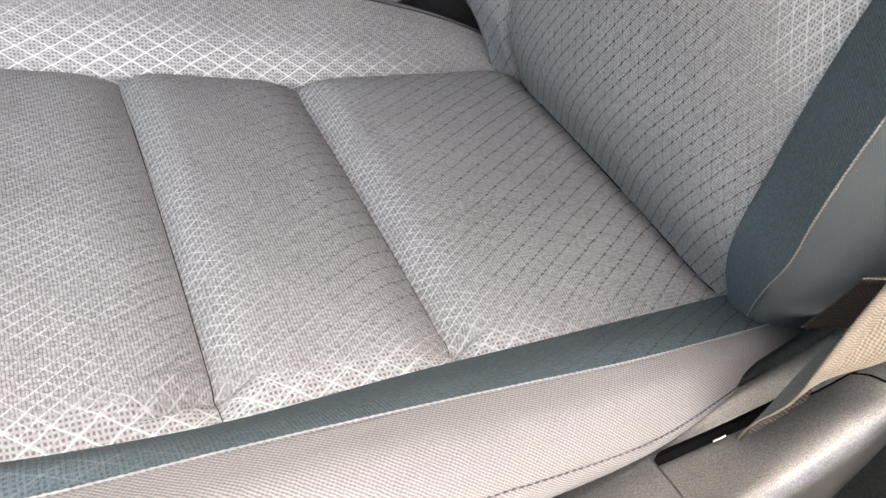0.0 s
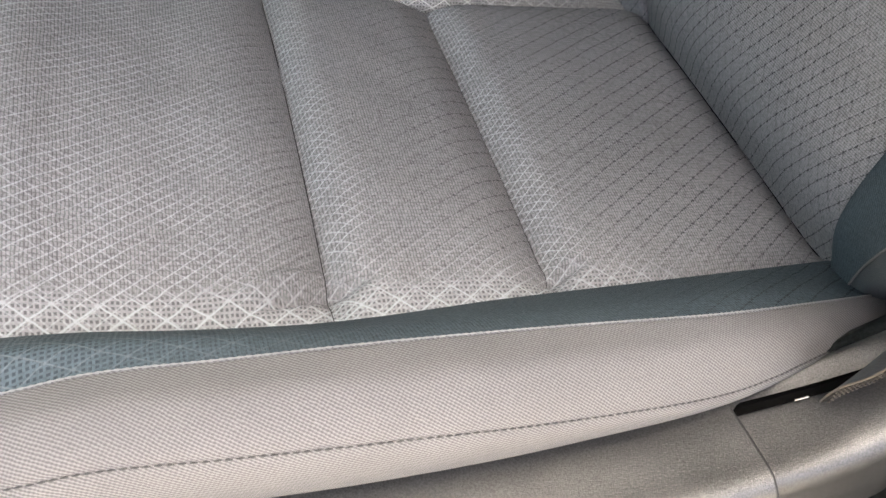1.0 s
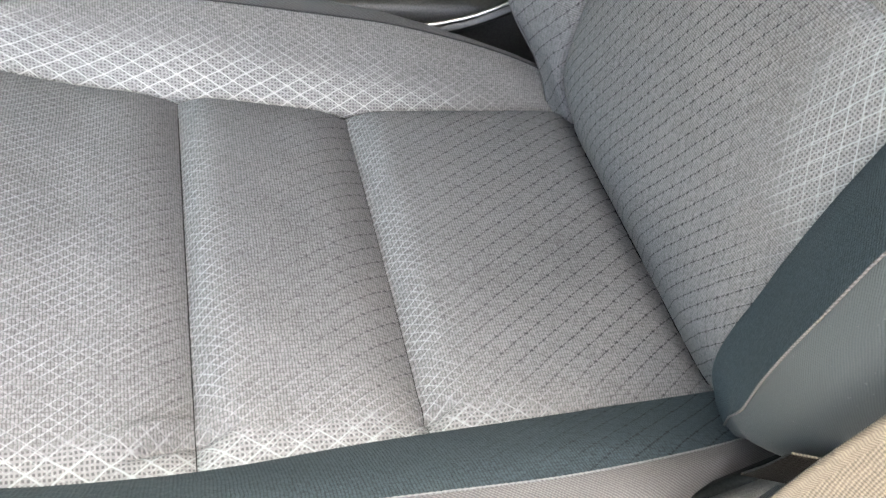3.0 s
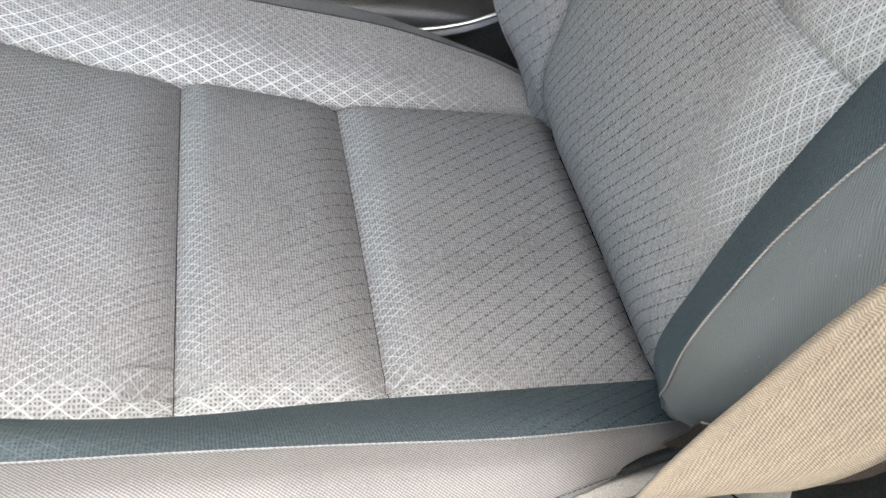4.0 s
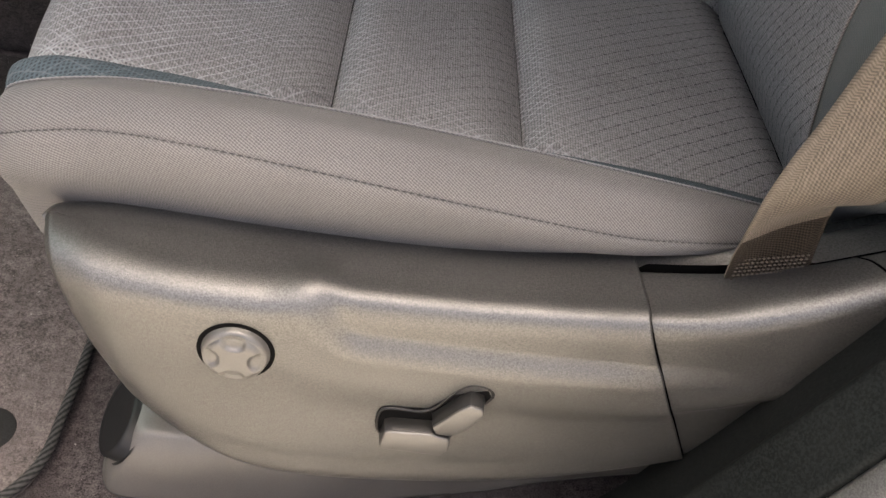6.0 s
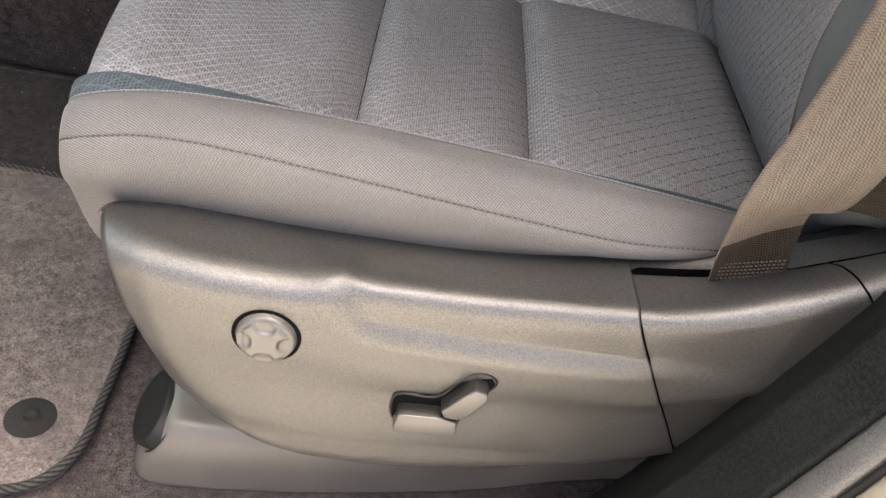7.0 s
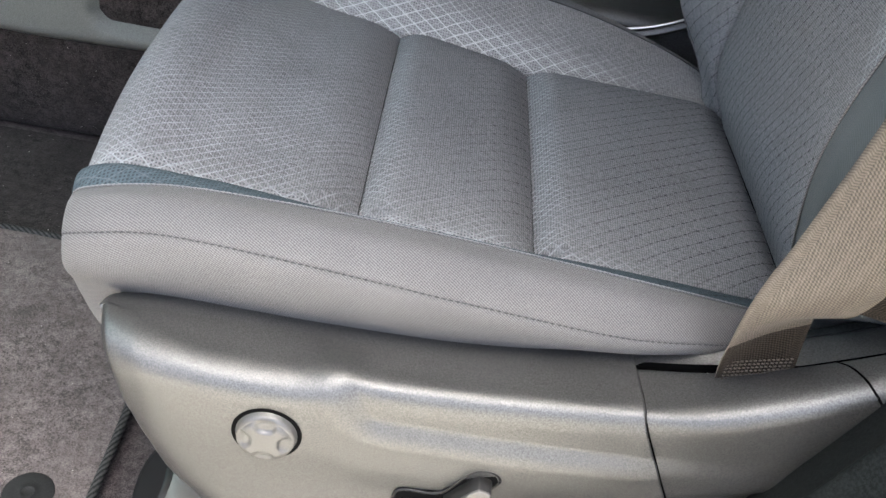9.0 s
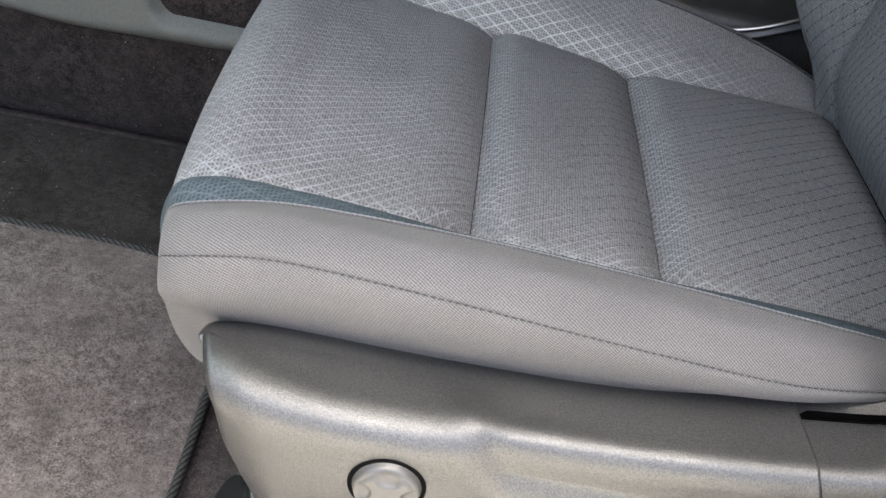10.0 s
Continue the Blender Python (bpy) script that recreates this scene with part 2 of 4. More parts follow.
CONSOLE = plastic("grey_green_plastic", (0.065, 0.07, 0.067), 0.5, 0.3)
DASH = plastic("dark_soft_plastic", (0.0045, 0.0055, 0.0055), 0.6, 0.4, 900, dust=0.05, gloss=0.10)
METAL = Nodes("satin_chrome").set(Base_Color=(0.6, 0.6, 0.6), Metallic=1.0, Roughness=0.3)
# Tan is the webbing painted as lit; brown and dark paint its shade.
BELT_LIT = webbing("lit_tan_webbing", (0.056, 0.048, 0.039), (0.156, 0.134, 0.108), 0.85)
BELT_END_SHADE = webbing("shaded_brown_webbing", (0.008, 0.0066, 0.0053), (0.042, 0.034, 0.027), 0.9, 0.08)
BELT_THREAD = plastic("tan_strap_thread", (0.062, 0.051, 0.041), 0.6, 0, dust=0)
BELT_SHADE = webbing("shaded_webbing", (0.016, 0.021, 0.025), (0.05, 0.06, 0.066))
# Near-black for painted shade in gaps and joints, and for the switch plate.
SHADE_BLACK = Nodes("shade_black").set(Base_Color=(0.004, 0.004, 0.004), Roughness=1.0, Specular_IOR_Level=0.05)
LINER = plastic("dark_lining", (0.035, 0.035, 0.035), 0.8, 0)
HEADLINER = carpet("pale_headliner_cloth", (0.26, 0.255, 0.245), (0.36, 0.35, 0.34), 900, 0.0004)
PAINT = plastic("beige_body_paint", (0.17, 0.152, 0.125), 0.3, 0)
GROUND = carpet("tan_bounce_ground", (0.262, 0.252, 0.224), (0.340, 0.328, 0.294), 120, 0.002)


# ---- mesh helpers ----
def mesh_of(name, verts, faces, material, uvs=None, smooth=True):
    me = bpy.data.meshes.new(name)
    me.from_pydata([tuple(map(float, v)) for v in verts], [], faces)
    for m in material if isinstance(material, (list, tuple)) else (material,):
        me.materials.append(m)
    if uvs is not None:
        layer = me.uv_layers.new(name="UVMap")
        index = np.empty(len(me.loops), dtype=np.int32)
        me.loops.foreach_get("vertex_index", index)
        layer.data.foreach_set("uv", np.asarray(uvs, dtype=np.float32)[index].ravel())
    if smooth:
        me.polygons.foreach_set("use_smooth", [True] * len(me.polygons))
    me.update()
    return me


def hang(ob, parent):
    if parent is not None:
        ob.parent = parent
    return ob


def part(name, bm, material, parent, label="", smooth=True):
    me = bpy.data.meshes.new(name)
    bm.normal_update()
    bm.to_mesh(me)
    bm.free()
    me.materials.append(material)
    if smooth:
        me.polygons.foreach_set("use_smooth", [True] * len(me.polygons))
    ob = hang(new(name, me), parent)
    return tagged(ob, label) if label else ob


def thing(name, label, category, **more):
    return tagged(new(name), label, category, **more)


def spline(points, count):
    """Smooth curve through the points (any dimension), evenly spaced in parameter by chord length."""
    p = np.asarray(points, float)
    t = np.concatenate([[0], np.cumsum(np.linalg.norm(np.diff(p, axis=0), axis=1) ** 0.6 + 1e-9)])
    m = np.zeros_like(p)
    m[1:-1] = (p[2:] - p[:-2]) / (t[2:] - t[:-2])[:, None]
    m[0], m[-1] = (p[1] - p[0]) / (t[1] - t[0]), (p[-1] - p[-2]) / (t[-1] - t[-2])
    s = np.linspace(0, t[-1], count)
    k = np.clip(np.searchsorted(t, s, "right") - 1, 0, len(t) - 2)
    h = (t[k + 1] - t[k])[:, None]
    w = ((s - t[k]) / (t[k + 1] - t[k]))[:, None]
    return ((2 * w**3 - 3 * w**2 + 1) * p[k] + (w**3 - 2 * w**2 + w) * h * m[k] + (3 * w**2 - 2 * w**3) * p[k + 1] + (w**3 - w**2) * h * m[k + 1])


def arc_uv(grid):
    """Metre coordinates over a grid of points: across by the mean length along each direction."""
    du = np.linalg.norm(np.diff(grid, axis=0), axis=2).mean(axis=1)
    dv = np.linalg.norm(np.diff(grid, axis=1), axis=2)
    u = np.concatenate([[0], np.cumsum(du)])
    v = np.concatenate([np.zeros((grid.shape[0], 1)), np.cumsum(dv, axis=1)], axis=1)
    return np.stack([np.broadcast_to(u[:, None], v.shape), v], axis=2)


def sheet(name, grid, material, parent=None, label="", uv=None, thick=0.0, flip=False, yarn=None, fine=None):
    """A smooth surface over a grid of points, with a thickness folded behind it where given."""
    a, b = grid.shape[:2]
    verts = grid.reshape(-1, 3)
    ids = np.arange(a * b).reshape(a, b)
    quads = np.stack([ids[:-1, :-1], ids[1:, :-1], ids[1:, 1:], ids[:-1, 1:]], axis=2).reshape(-1, 4)
    if flip:
        quads = quads[:, ::-1]
    uvs = (arc_uv(grid) if uv is None else uv).reshape(-1, 2)
    ob = hang(new(name, mesh_of(name, verts, [tuple(int(i) for i in q) for q in quads], material, uvs)), parent)
    for key, values in (("yarn", yarn), ("fine", fine)):
        if values is not None:
            ob.data.attributes.new(key, "FLOAT", "POINT").data.foreach_set("value", np.asarray(values, dtype=np.float32).ravel())
    if thick:
        mod = ob.modifiers.new("thickness", "SOLIDIFY")
        mod.thickness, mod.offset = thick, -1
    return tagged(ob, label) if label else ob


def tube(name, points, radius, material, parent=None, label="", sides=8, count=None):
    pts = spline(points, count or 12 * len(points))
    tang = np.gradient(pts, axis=0)
    tang /= np.linalg.norm(tang, axis=1)[:, None]
    side = np.cross(tang, (0, 0, 1.0))
    side /= np.linalg.norm(side, axis=1)[:, None] + 1e-9
    up = np.cross(side, tang)
    ang = np.linspace(0, 2 * math.pi, sides + 1)
    grid = pts[:, None] + radius * (np.cos(ang)[None, :, None] * side[:, None] + np.sin(ang)[None, :, None] * up[:, None])
    return sheet(name, grid, material, parent, label, flip=True)


def stitches(name, points, step, length, radius, material, parent, label=""):
    """A row of short threads along a curve, one joined part."""
    dense = spline(points, 600)
    run = np.concatenate([[0], np.cumsum(np.linalg.norm(np.diff(dense, axis=0), axis=1))])
    verts, faces = [], []
    for s in np.arange(step, run[-1] - step, step):
        ends = [np.array([np.interp(q, run, dense[:, k]) for k in range(3)]) for q in (s - length / 2, s, s + length / 2)]
        d = ends[2] - ends[0]
        d /= np.linalg.norm(d)
        a = np.cross(d, (0.1, -0.5, 1.0))
        a /= np.linalg.norm(a)
        b = np.cross(d, a)
        base = len(verts)
        for e, r in zip(ends, (0.35, 1.0, 0.35)):
            verts += [e + radius * r * (math.cos(q) * a + math.sin(q) * b) for q in np.arange(6) * math.pi / 3]
        for k in range(2):
            for i in range(6):
                j = (i + 1) % 6
                faces.append((base + 6 * k + i, base + 6 * k + j, base + 6 * k + 6 + j, base + 6 * k + 6 + i))
    ob = hang(new(name, mesh_of(name, verts, faces, material)), parent)
    ob["kind"] = "stuff"
    return tagged(ob, label) if label else ob


def box_bm(lo, hi, bevel=0.0, segs=2):
    bm = bmesh.new()
    bmesh.ops.create_cube(bm, size=1)
    for v in bm.verts:
        v.co = Vector([l + (h - l) * (c + 0.5) for l, h, c in zip(lo, hi, v.co)])
    if bevel:
        bmesh.ops.bevel(bm, geom=bm.edges[:], offset=bevel, segments=segs, profile=0.5, affect="EDGES")
    return bm


def interp(x, pairs):
    xs, ys = zip(*pairs)
    return np.interp(x, xs, ys)


def smooth_interp(x, pairs):
    """Monotone smooth interpolation through the pairs."""
    xs, ys = np.array(pairs, float).T
    s = np.gradient(ys, xs)
    x = np.clip(np.asarray(x, float), xs[0], xs[-1])
    k = np.clip(np.searchsorted(xs, x, "right") - 1, 0, len(xs) - 2)
    h = xs[k + 1] - xs[k]
    w = (x - xs[k]) / h
    return ((2 * w**3 - 3 * w**2 + 1) * ys[k] + (w**3 - 2 * w**2 + w) * h * s[k] + (3 * w**2 - 2 * w**3) * ys[k + 1] + (w**3 - w**2) * h * s[k + 1])


# ---- ground and car shell, unseen but for the floor, built to shape the light ----
def windscreen_glass():
    n = Nodes("green_tinted_glass")
    clear = n.put("BsdfTransparent", Color=(0.82, 0.95, 0.92))
    shine = n.put("BsdfGlossy", Roughness=0.02)
    both = n.put("MixShader")
    n.feed(both.inputs[0], 0.06)
    n.feed(both.inputs[1], clear.outputs[0])
    n.feed(both.inputs[2], shine.outputs[0])
    n.feed(n.tree.nodes["Material Output"].inputs["Surface"], both.outputs[0])
    return n.mat


def shell():
    ground = tagged(new("ground", mesh_of("ground", [(-60, -60, -0.42), (60, -60, -0.42), (60, 60, -0.42), (-60, 60, -0.42)], [(0, 1, 2, 3)], GROUND)), "unseen tan ground around the car, bounces sunlight", "ground", kind="structure")
    part("floor", box_bm((-1.3, 0.03, -0.05), (1.2, 1.45, 0.0)), CARPET, None, smooth=False)
    tagged(bpy.data.objects["floor"], "dark charcoal carpet on the car floor", "floor", kind="structure")
    # Unseen shell panels, added to close off, shade and bounce the light.
    for name, lo, hi, label in (
        ("ceiling", (-0.90, 0.075, 1.16), (1.6, 1.5, 1.22), "unseen pale grey headliner, shades and bounces light"),
        ("wall_far", (-1.3, 1.45, -0.3), (1.6, 1.5, 1.16), "unseen dark wall closing the far side"),
        ("wall_rear", (1.2, 0.0, -0.3), (1.25, 1.5, 1.16), "unseen dark wall behind the seats"),
        ("wall_door_side", (0.43, -0.035, -0.3), (1.2, -0.003, 1.16), "dark wall added by the rear door to block ground light"),
        ("wall_front", (-1.3, 0.0, -0.3), (-1.25, 1.5, 0.76), "unseen dark front wall, cuts light below the windscreen")):
        tagged(part(name, box_bm(lo, hi, 0.01), HEADLINER if name == "ceiling" else LINER, None, smooth=False), label, "wall" if name != "ceiling" else "ceiling", kind="structure")

    # Unseen door leaf, added to block light from the front left.
    leaf = box_bm((-1.05, -0.04, -0.22), (0.0, 0.04, 0.62), 0.02, 3)
    bmesh.ops.transform(leaf, matrix=pose(-0.78, -0.06, 0.0, 0, 0, 62), verts=leaf.verts[:])
    tagged(part("wall_door_open", leaf, LINER, None, smooth=False), "unseen dark door leaf, blocks light from the front left", "door", kind="structure")
    # Unseen pane, added to tint the light from the front.
    pane = mesh_of("windscreen", [(-1.27, 0.02, 0.76), (-1.27, 1.48, 0.76), (-0.90, 1.48, 1.18), (-0.90, 0.02, 1.18), (-1.274, 0.02, 0.764), (-1.274, 1.48, 0.764), (-0.904, 1.48, 1.184), (-0.904, 0.02, 1.184)], [(0, 1, 2, 3), (7, 6, 5, 4), (0, 3, 7, 4), (1, 5, 6, 2), (0, 4, 5, 1), (3, 2, 6, 7)], windscreen_glass(), smooth=False)
    tagged(new("windscreen", pane), "unseen windscreen pane, tinted to cool the front light", "windscreen", kind="structure")


shell()

# ---- the seat ----
seat = thing("car_seat", "grey fabric car seat with diamond mesh and plastic side shield", "car seat")
MID = 0.395


def insert_edge(x):
    return smooth_interp(x, [(-0.129, 0.249), (-0.11, 0.247), (-0.05, 0.247), (0.066, 0.243), (0.2, 0.251), (0.40, 0.258)])


EDGE_Z = [(-0.129, 0.262), (-0.1275, 0.288), (-0.122, 0.314), (-0.111, 0.333), (-0.096, 0.3405), (-0.055, 0.335), (0.0, 0.327), (0.066, 0.327), (0.2, 0.320), (0.40, 0.315)]


def far_edge(x):
    return smooth_interp(x, [(-0.129, 0.590), (-0.064, 0.582), (0.0, 0.572), (0.065, 0.561), (0.13, 0.555), (0.19, 0.552), (0.28, 0.552), (0.42, 0.553)])


def far_rise(x):
    """The far edge of the insert stands a little higher than the near one."""
    return interp(x, [(-0.12, 0.006), (0.066, 0.007), (0.2, 0.004), (0.40, 0.004)])


def insert_panel(name, x0, x1, crown, lead, tail, label):
    """One padded panel between two cross seams, rounded down into each seam."""
    nx, ny = 130, 240
    s = np.linspace(0, 1, nx)
    x = x0 + (x1 - x0) * (s if lead else s**1.8)
    w = np.linspace(-1, 1, ny)
    far = far_edge(x) + 0.004
    near = insert_edge(x)
    X = np.repeat(x[:, None], ny, 1)
    Y = (near[:, None] + far[:, None]) / 2 + (far - near)[:, None] / 2 * w[None, :]
    edge = smooth_interp(x, EDGE_Z)[:, None] + far_rise(x)[:, None] * ((w + 1) / 2)[None, :]
    before, after = np.ones(nx), np.ones(nx)
    if lead:
        before = 1 - np.clip(1 - (x - x0) / lead, 0, 1) ** 2.2
    if tail:
        after = 1 - np.clip(1 - (x1 - x) / tail, 0, 1) ** 2.2
    roll = before * after
    side = (1 - np.abs(w) ** 2.6)[None, :]
    rise = smooth_interp(x, crown)[:, None]
    tuck = (1 - np.abs(w) ** 14)[None, :]
    Z = edge + rise * side + 0.006 * tuck - 0.006 - (0.0165 * (1 - before) + 0.016 * (1 - after))[:, None] * tuck
    rip = np.array([[noise.noise(Vector((p * 26, q * 26, 3.1))) for q in Y[i]] for i, p in enumerate(x)])
    Z = Z + 0.0010 * rip * roll[:, None]
    Z = Z - 0.016 * np.clip(1 - (far[:, None] - Y) / 0.014, 0, 1) ** 2
    for cx, cy, sx, sy, h in ((0.050, 0.262, 0.018, 0.0030, -0.0095), (0.046, 0.272, 0.018, 0.0040, 0.0055), (0.078, 0.266, 0.012, 0.0035, -0.0070), (0.209, 0.268, 0.012, 0.003, -0.0070), (0.206, 0.276, 0.010, 0.004, 0.0020), (0.185, 0.266, 0.010, 0.003, -0.002)):
        Z = Z + h * np.exp(-(((X - cx) / sx) ** 2) - (((Y - cy - 0.28 * (X - cx)) / sy) ** 2))
    X = X + 0.004 * ((w + 1) / 2)[None, :] * (1 - np.abs(interp(X, [(-0.12, 1.0), (0.066, 0.0), (0.13, 1.0), (0.42, 1.0)])))
    gap = Y - near[:, None]
    ragged = np.array([[noise.noise(Vector((p * 60, q * 60, 8.4))) for q in Y[i]] for i, p in enumerate(x)])
    # Pale near edges and panel fronts paint in threads that catch the light.
    pale = 1.1 * np.exp(-((gap / (0.019 + 0.005 * ragged)) ** 2)) * interp(X, [(-0.14, 0.3), (-0.10, 0.8), (-0.05, 1.0), (0.0, 1.0), (0.12, 1.0), (0.24, 0.5), (0.34, 0.1)])
    fine = 0.75 * np.exp(-((gap / 0.05) ** 2)) * interp(X, [(-0.14, 0.6), (0.2, 1.0), (0.30, 0.3), (0.40, 0.0)])
    if lead:
        fine = np.maximum(fine, 0.9 * np.exp(-(((X - x0) / 0.034) ** 2)))
    else:
        fine = np.maximum(fine, interp(X, [(-0.14, 0.5), (-0.06, 0.75), (0.0, 0.7), (0.045, 0.35), (0.066, 0.1)]))
    # Net darkens towards each seam, painting in the panel's turn from the light.
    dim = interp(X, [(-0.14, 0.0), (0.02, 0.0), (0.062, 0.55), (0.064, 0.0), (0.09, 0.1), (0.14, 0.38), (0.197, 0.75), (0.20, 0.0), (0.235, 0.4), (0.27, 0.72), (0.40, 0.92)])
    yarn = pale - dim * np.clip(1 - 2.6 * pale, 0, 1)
    grid = np.stack([X, Y, Z], 2)
    cloth = np.stack([X, -Y], 2)
    if not lead:
        run = arc_uv(grid)[..., 0]
        cloth[..., 0] = run - run[-1:, :] + x1
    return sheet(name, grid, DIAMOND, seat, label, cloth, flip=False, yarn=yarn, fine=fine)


CROWN = [(-0.129, 0.030), (-0.10, 0.027), (-0.03, 0.019), (0.066, 0.012), (0.2, 0.004), (0.30, 0.006), (0.42, 0.004)]
insert_panel("cushion_front_panel", -0.129, 0.0667, CROWN, 0.0, 0.046, "grey mesh fabric with pale diamond net")
insert_panel("cushion_middle_panel", 0.0673, 0.1992, CROWN, 0.026, 0.044, "grey mesh fabric with faint diamond net")
REAR_PANEL = insert_panel("cushion_rear_panel", 0.1998, 0.404, CROWN, 0.026, 0.042, "grey mesh fabric with dark diamond dashes")

# Cushion rim: stations from the rear along the near side and round the front, as
# (base x, base y, outward x, outward y, edge z, piping d z, upper d z, low seam d z, bulge d z, tuck d z, foot d z)
RIM = [
    (0.410, 0.258, 0.0, -1.0, 0.312, 0.040, 0.325, 0.050, 0.326, 0.062, 0.322, 0.064, 0.316, 0.062, 0.30, 0.060, 0.26),
    (0.340, 0.256, 0.0, -1.0, 0.314, 0.054, 0.348, 0.064, 0.348, 0.076, 0.337, 0.076, 0.331, 0.070, 0.322, 0.062, 0.27),
    (0.250, 0.253, 0.0, -1.0, 0.317, 0.062, 0.365, 0.080, 0.364, 0.096, 0.347, 0.095, 0.334, 0.080, 0.319, 0.066, 0.27),
    (0.160, 0.250, 0.0, -1.0, 0.320, 0.060, 0.373, 0.082, 0.375, 0.101, 0.359, 0.100, 0.337, 0.086, 0.310, 0.070, 0.26),
    (0.070, 0.245, 0.0, -1.0, 0.323, 0.055, 0.378, 0.078, 0.382, 0.097, 0.368, 0.098, 0.340, 0.080, 0.305, 0.066, 0.26),
    (0.000, 0.247, 0.0, -1.0, 0.325, 0.056, 0.378, 0.078, 0.383, 0.097, 0.372, 0.099, 0.343, 0.080, 0.303, 0.066, 0.25),
    (-0.045, 0.249, 0.0, -1.0, 0.330, 0.053, 0.372, 0.074, 0.378, 0.093, 0.367, 0.098, 0.340, 0.078, 0.300, 0.062, 0.25),
    (-0.084, 0.247, 0.02, -1.0, 0.336, 0.050, 0.363, 0.068, 0.367, 0.086, 0.355, 0.090, 0.330, 0.070, 0.295, 0.056, 0.240),
    (-0.108, 0.247, 0.10, -0.995, 0.333, 0.046, 0.351, 0.060, 0.353, 0.076, 0.341, 0.079, 0.318, 0.062, 0.288, 0.046, 0.252),
    (-0.122, 0.249, 0.28, -0.96, 0.318, 0.043, 0.331, 0.055, 0.331, 0.068, 0.319, 0.067, 0.302, 0.052, 0.280, 0.036, 0.262),
    (-0.128, 0.250, 0.36, -0.93, 0.296, 0.041, 0.305, 0.051, 0.304, 0.060, 0.294, 0.057, 0.284, 0.044, 0.272, 0.028, 0.264),
    (-0.127, 0.251, 0.36, -0.93, 0.266, 0.036, 0.268, 0.042, 0.267, 0.046, 0.265, 0.045, 0.263, 0.034, 0.260, 0.016, 0.258),
]


def rim_curves():
    """Seven long curves of the near half of the rim."""
    rows = []
    for bx, by, ox, oy, ze, *dz in RIM:
        pts = [(bx, by, ze)] + [(bx + ox * dz[i], by + oy * dz[i], dz[i + 1]) for i in range(0, len(dz), 2)]
        rows.append(pts)
    rows = np.array(rows)
    return [spline(rows[:, k], 150) for k in range(rows.shape[1])]


CURVES = rim_curves()


def across(curves, count):
    """Fill between neighbouring long curves with smooth cross sections."""
    stack = np.stack(curves, 1)
    return np.stack([spline(row, count) for row in stack])


def across_steps(curves, counts):
    """Like across, with a fixed number of steps from each long curve to the next."""
    p = np.stack(curves, 1)
    gap = np.linalg.norm(np.diff(p, axis=1), axis=2) ** 0.6 + 1e-9
    m = np.zeros_like(p)
    m[:, 1:-1] = (p[:, 2:] - p[:, :-2]) / (gap[:, 1:] + gap[:, :-1])[..., None]
    m[:, 0], m[:, -1] = (p[:, 1] - p[:, 0]) / gap[:, :1], (p[:, -1] - p[:, -2]) / gap[:, -1:]
    out = [p[:, :1]]
    for k, count in enumerate(counts):
        w = (np.arange(1, count + 1) / count)[None, :, None]
        h = gap[:, k][:, None, None]
        a, b, ma, mb = (q[:, None] for q in (p[:, k], p[:, k + 1], m[:, k], m[:, k + 1]))
        out.append((2 * w**3 - 3 * w**2 + 1) * a + (w**3 - 2 * w**2 + w) * h * ma + (3 * w**2 - 2 * w**3) * b + (w**3 - w**2) * h * mb)
    return np.concatenate(out, 1)


def mirrored(grid):
    g = grid.copy()
    g[..., 1] = 2 * MID - g[..., 1]
    return g


